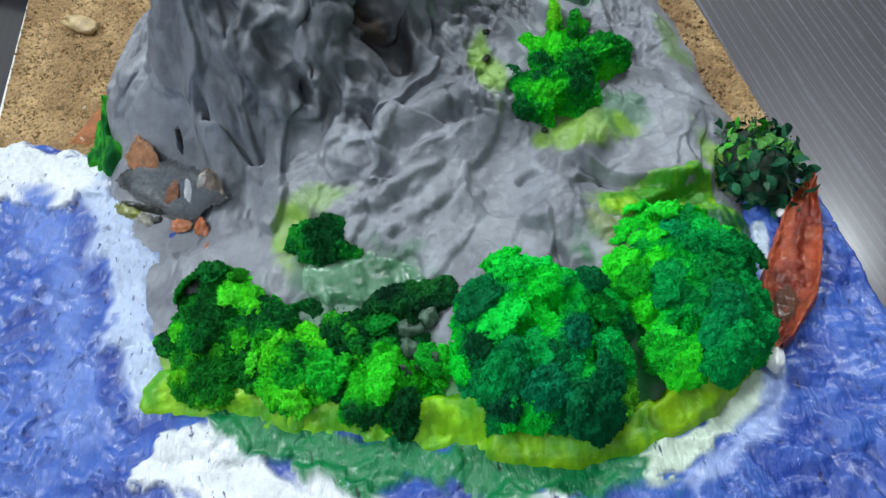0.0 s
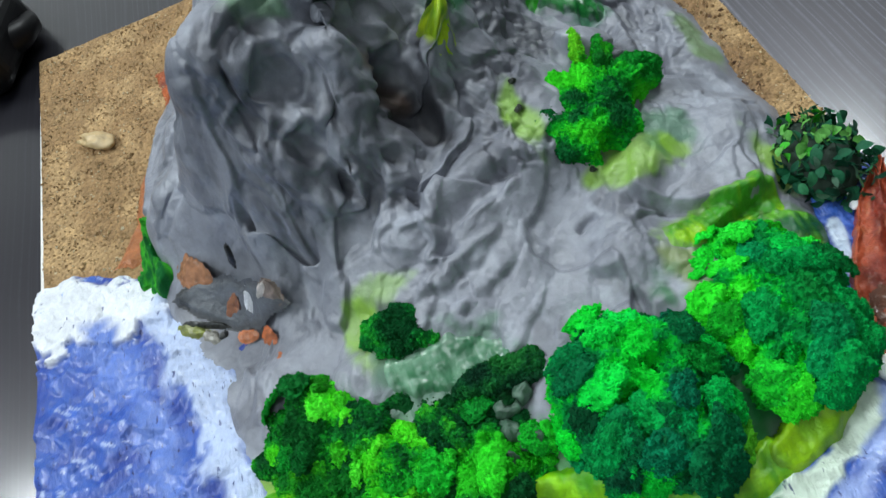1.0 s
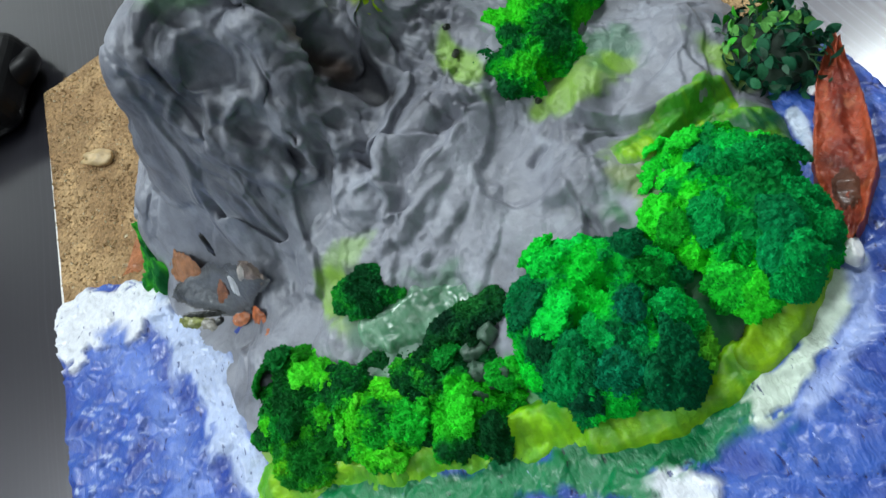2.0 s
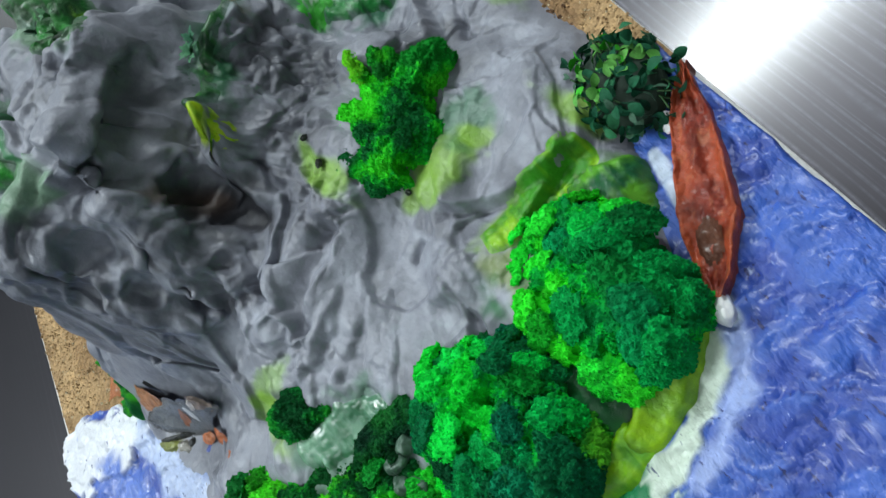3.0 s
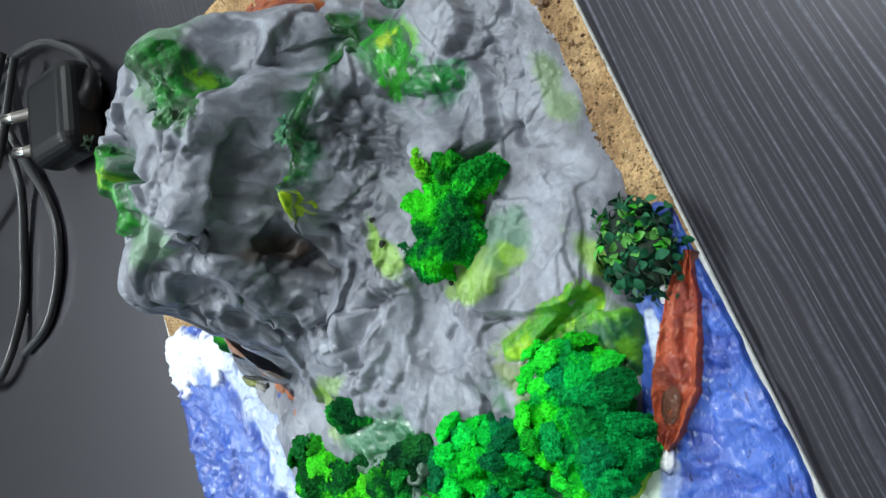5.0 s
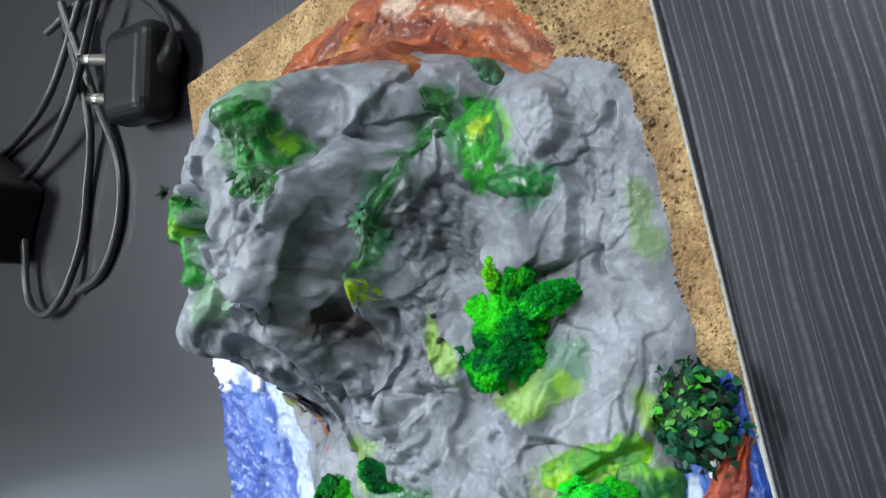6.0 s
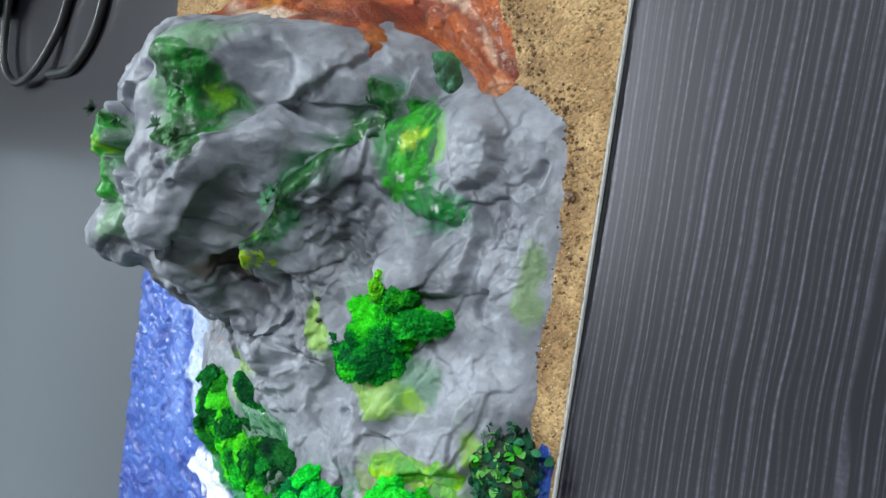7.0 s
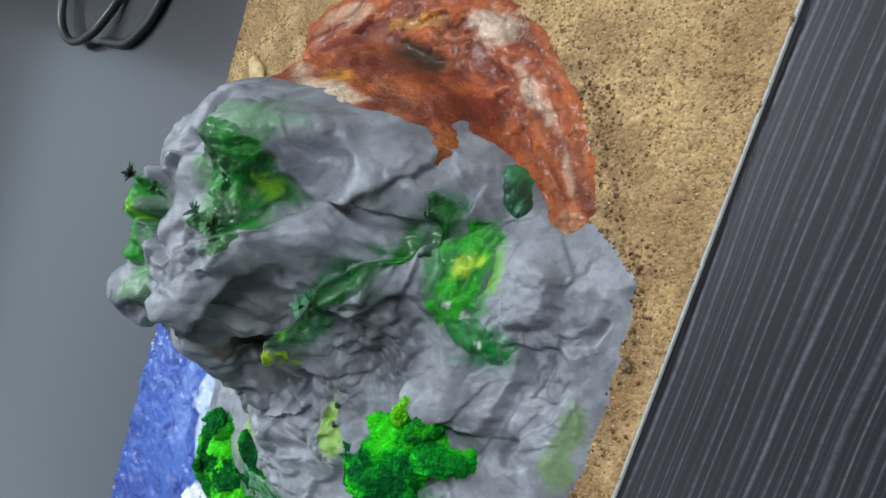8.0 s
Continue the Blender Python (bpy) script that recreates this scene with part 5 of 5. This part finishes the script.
# ---- the plug and its cable ----
def plug():
    thing = holder("power_plug", "black two-pin mains plug lying on the table", "plug")
    bm = box(bmesh.new(), 0, 0, 0, 0.030, 0.034, 0.0155, 0.0062, 6)
    bmesh.ops.transform(bm, matrix=pose(-0.0975, 0.0985, 0.0062, 0, 0, -14), verts=bm.verts)
    part("body", bm, BLACK, thing)
    v, f = tube([(-86, 95.5, 5.2), (-82, 97, 5.2), (-80, 101, 4.6), (-81, 106, 3.6)], [4.6, 4.0, 3.2, 2.4], 14)
    under(mesh_from("cable_boot", v, f, BLACK), thing)
    for cx, cy in ((-110.6, 94.8), (-114.0, 112.0)):
        line = np.array([(cx - 1.0, cy + 0.3, 5.2), (cx - 10.5, cy + 4.0, 7.4), (cx - 13.0, cy + 5.0, 8.0)])
        v, f = tube(line, [2.2, 2.1, 2.0], 16)
        pin = under(mesh_from("pin", v, f, SLEEVE), thing)
        way = (line[2] - line[0]) / np.linalg.norm(line[2] - line[0])
        v, f = tube([line[2] + way * q for q in (-0.4, 5.4, 6.2, 6.21)], [2.05, 2.05, 1.4, 0.01], 16)
        under(tagged(mesh_from("pin_tip", v, f, STEEL), "nickel pin tip"), pin)
        v, f = tube([line[0] + way * q for q in (-0.6, 0.9, 0.95)], [3.5, 3.5, 2.2], 20)
        under(tagged(mesh_from("pin_collar", v, f, STEEL), "bright metal collar"), pin)


plug()
for knots in ([(-81, 106, 1.3), (-85, 116, 0.6), (-95, 128, 0), (-109, 140, 0), (-135, 150, 0), (-170, 150, 1)],
              [(-146, 150, 6), (-141, 116, 0), (-136, 101, -1), (-130, 85, -2), (-128, 70, -2.4), (-133, 54, -2.4), (-147, 41, -2.4), (-166, 38, -2.4)],
              [(-150, 152, 4), (-142, 103, 1), (-146, 89, -1), (-153, 75, -2), (-160, 58, -2.4), (-171, 40, 0.4), (-190, 34, 0.4), (-204, 44, 0.4), (-206, 70, 0)],
              [(-290, 120, -2.4), (-250, 118, -2.4), (-205, 116, 0), (-165, 122, 3), (-130, 150, 4)],
              [(-290, 98, -2.4), (-250, 102, -2.4), (-195, 96, 1), (-150, 106, 5), (-120, 140, 5)]):
    line = bend(knots, 70)
    line[:, 2] = np.maximum(line[:, 2] + 2.3, TOP + 1.7)
    v, f = tube(line, 1.7, 12)
    tagged(mesh_from("power_cable", v, f, CABLE), "thin black rubber power cable looped on the table", "cable", "cable loops")


def bmesh_adapter():
    bm = box(bmesh.new(), 0, 0, 0, 0.052, 0.036, 0.022, 0.003, 3)
    bmesh.ops.transform(bm, matrix=pose(-0.222, 0.090, 0.0094, 0, 0, -38), verts=bm.verts)
    return bm


tagged(part("power_adapter", bmesh_adapter(), BLACK, None), "black plastic adapter box under the cables", "adapter")


# ---- sprigs, sticks, beads and other small things ----
def ground_at(x, y):
    return mountain_points(np.array([float(x)]), np.array([float(y)]))


def sprig(x, y, tone, seed, size=1.0):
    px, py, pz = (float(a[0]) for a in ground_at(x, y))
    thing = holder("sprig", "tiny artificial succulent sprig stuck into the clay", "plant", "sprigs")
    rng = random.Random(seed)
    blade = leaf_mesh("leaf", tone, 2.4 * size, 0.9 * size)
    for k in range(11):
        ob = under(new("leaf", blade), thing)
        ob.matrix_basis = Matrix.Translation(Vector((px, py, pz + 2.2)) * MM) @ pose(0, 0, 0, 0, 0, k * 137.5) @ pose(0, 0, 0, rng.uniform(10, 65)) @ Matrix.Diagonal((*[rng.uniform(0.7, 1.15)] * 3, 1))
    v, f = tube([(px, py, pz - 0.5), (px, py, pz + 2.5)], 0.3, 8)
    under(mesh_from("stalk", v, f, LEAF, np.tile(tone, (len(v), 1))), thing)


for k, (x, y, tone) in enumerate(((25, 9, lin(90, 150, 118)), (23.5, 7, lin(100, 160, 120)), (11.5, 26, lin(110, 160, 120)), (12.5, 17, lin(100, 150, 104)), (9.5, 18.5, lin(60, 96, 72)), (-6.8, 20.0, lin(40, 58, 42)), (-6, 18.5, lin(96, 140, 104)))):
    sprig(x, y, tone, 300 + k)

# dark lumps stand in for shaded gaps between bush and yellow paint
for k, (x, y, r) in enumerate(((26.5, -13, 0.7), (25.5, -18, 0.8), (26.5, -23, 0.6), (29, -27.5, 0.7), (33, -30.5, 0.6))):
    gz = float(ground_at(x, y)[2][0])
    lump("gap_shade_lump", "blackish green lump standing for a shaded gap at the edge of the bush", "bead", x, y, gz + 0.3, r, r * 0.8, r * 0.8, 30 * k, lin(34, 42, 30), 320 + k, GLOSSY, "clay beads")
drape("glossy_leaf", "glossy dark green leaf folded onto the rock", "leaf", [(43.5, 35.5), (39.5, 42.5)], 2.3, 0.7, GLOSSY, lin(6, 66, 38), lin(40, 130, 84), 355, 0.5)
lump("clay_crumb", "brown crumb of clay on the sand edge", "clay crumb", 72, 16, 0.7, 1.2, 1.0, 0.9, 0, lin(124, 96, 72), 360)
lump("foam_dab", "white dab of clay foam at the canoe's end", "foam dab", 56.8, -77, 2.3, 1.4, 2.3, 1.3, -20, lin(246, 248, 252), 361, FOAM)
for k, (x, y) in enumerate(((69.9, -49.3), (69.2, -51.2))):
    lump("white_bead", "small white bead between bush and canoe", "bead", x, y, 2.6, 0.9, 0.8, 0.8, 0, lin(246, 248, 252), 365 + k, FOAM, "white beads")


# ---- the flat clay fish on the rock foot ----
def spot(name, cx, cy, rx, ry, turn, color, thick, mat, seed, label=""):
    """A thin dab of clay pressed on the ground, with a ragged rim."""
    gx, gy, f = sheet(-rx - 1, rx + 1, -ry - 1, ry + 1, 0.22)
    inside = 1 - np.hypot(gx / rx, gy / ry) + 0.22 * fbm(gx / 1.4, gy / 1.4, 0, 3, seed)
    a = radians(turn)
    x, y = cx + gx * math.cos(a) - gy * math.sin(a), cy + gx * math.sin(a) + gy * math.cos(a)
    z = mountain_points(x, y)[2] - 0.3 + (thick + 0.3) * smooth(-0.05, 0.35, inside) + 0.12 * vnoise(gx / 0.6, gy / 0.6, 0, seed + 1)
    tone = np.asarray(color) * (1 + 0.3 * fbm(gx / 1.2, gy / 0.6, 0, 3, seed + 2))[:, None]
    return tagged(mesh_from(name, np.stack([x, y, z], 1), f[(inside[f] > -0.1).any(1)], mat, tone), label)


FX, FY, FTURN = -38.0, -20.5, radians(-32)


def fish_place(u, v):
    return FX + u * math.cos(FTURN) - v * math.sin(FTURN), FY + u * math.sin(FTURN) + v * math.cos(FTURN)


def clay_fish():
    thing = holder("clay_fish", "flat grey clay fish with orange and white dabs on the rock", "clay figure")
    gx, gy, f = sheet(-14, 16, -4, 4, 0.3)
    half = 3.0 * np.clip(1 - np.abs((gx - 1) / 14.5) ** 1.7, 0, 1) ** 0.9 * (1 + 0.15 * vnoise(gx / 3, 0 * gx, 0, 372))
    inside = half - np.abs(gy + 0.6 * np.sin(gx / 5))
    x, y = fish_place(gx, gy)
    z = mountain_points(x, y)[2] - 0.4 + 0.9 * smooth(-0.1, 1.0, inside) + 0.15 * vnoise(gx, gy, 0, 371)
    tail, rim = smooth(-6, -10, gx + 1.2 * vnoise(gx, gy, 0, 373))[:, None], smooth(0.7, 0.1, inside)[:, None]
    tone = np.tile(lin(112, 116, 122), (len(gx), 1)) * (1 + 0.2 * fbm(gx / 3, gy, 0, 3, 374))[:, None]
    tone = tone * (1 - 0.8 * tail) + lin(26, 28, 30) * 0.8 * tail
    tone = tone * (1 - 0.5 * rim) + lin(60, 58, 56) * 0.5 * rim
    under(mesh_from("body", np.stack([x, y, z], 1), f[(inside[f] > -0.2).any(1)], GLOSSY, tone), thing)
    for k, (u, v, rx, ry, turn, tone) in enumerate(((2.6, -0.4, 2.4, 1.5, 15, lin(170, 110, 76)), (4.3, -0.2, 0.7, 1.1, -10, lin(60, 34, 24)), (7.2, -0.4, 1.7, 1.5, 60, lin(226, 228, 232)), (10.6, 0.5, 1.6, 0.7, 30, lin(206, 198, 192)), (12.5, 0.6, 1.9, 1.2, 0, lin(150, 132, 122)))):
        fx, fy = fish_place(u, v)
        under(spot("dab", fx, fy, rx, ry, turn - 32, tone, 0.75, GLOSSY, 380 + k), thing)


clay_fish()
for k, (x, y, rx, ry, turn, tone, kind) in enumerate(((-41.5, -13.5, 4.2, 2.0, -50, lin(170, 118, 84), "brown"), (-35.5, -27.5, 2.4, 0.9, -30, lin(196, 118, 74), "orange"), (-31.0, -30.5, 1.8, 1.1, -60, lin(200, 112, 66), "orange"), (-29.5, -36.0, 1.2, 0.9, -60, lin(200, 118, 74), "orange"))):
    tagged(spot("clay_smear", x, y, rx, ry, turn, tone, 0.12, CLAY, 410 + 3 * k), kind + " clay smear pressed on the grey rock foot", "clay smear", "clay smears")
for k, (u, v, rx, ry, turn, tone) in enumerate(((-7.0, -5.2, 4.2, 1.3, 4, lin(132, 140, 62)), (-1.5, -5.6, 2.6, 1.2, -12, lin(160, 156, 146)), (-4.4, -3.6, 5.2, 0.5, 6, lin(44, 46, 44)), (0.6, -5.0, 1.1, 0.8, 50, lin(40, 42, 42)))):
    x, y = fish_place(u, v)
    tagged(spot("rim_pebble", x, y, rx, ry, turn - 32, tone, 0.6, GLOSSY, 430 + 3 * k), ("flat olive clay flake", "flat pale grey clay flake", "thin blackish clay strip", "small black clay crumb")[k] + " at the foam edge", "clay flake", "rim flakes")
x, y = -31.0, -19.5
tagged(spot("clay_crumb", x, y, 0.7, 0.9, 0, lin(30, 30, 32), 0.9, CLAY, 450), "small black crumb of clay above the fish", "clay crumb")
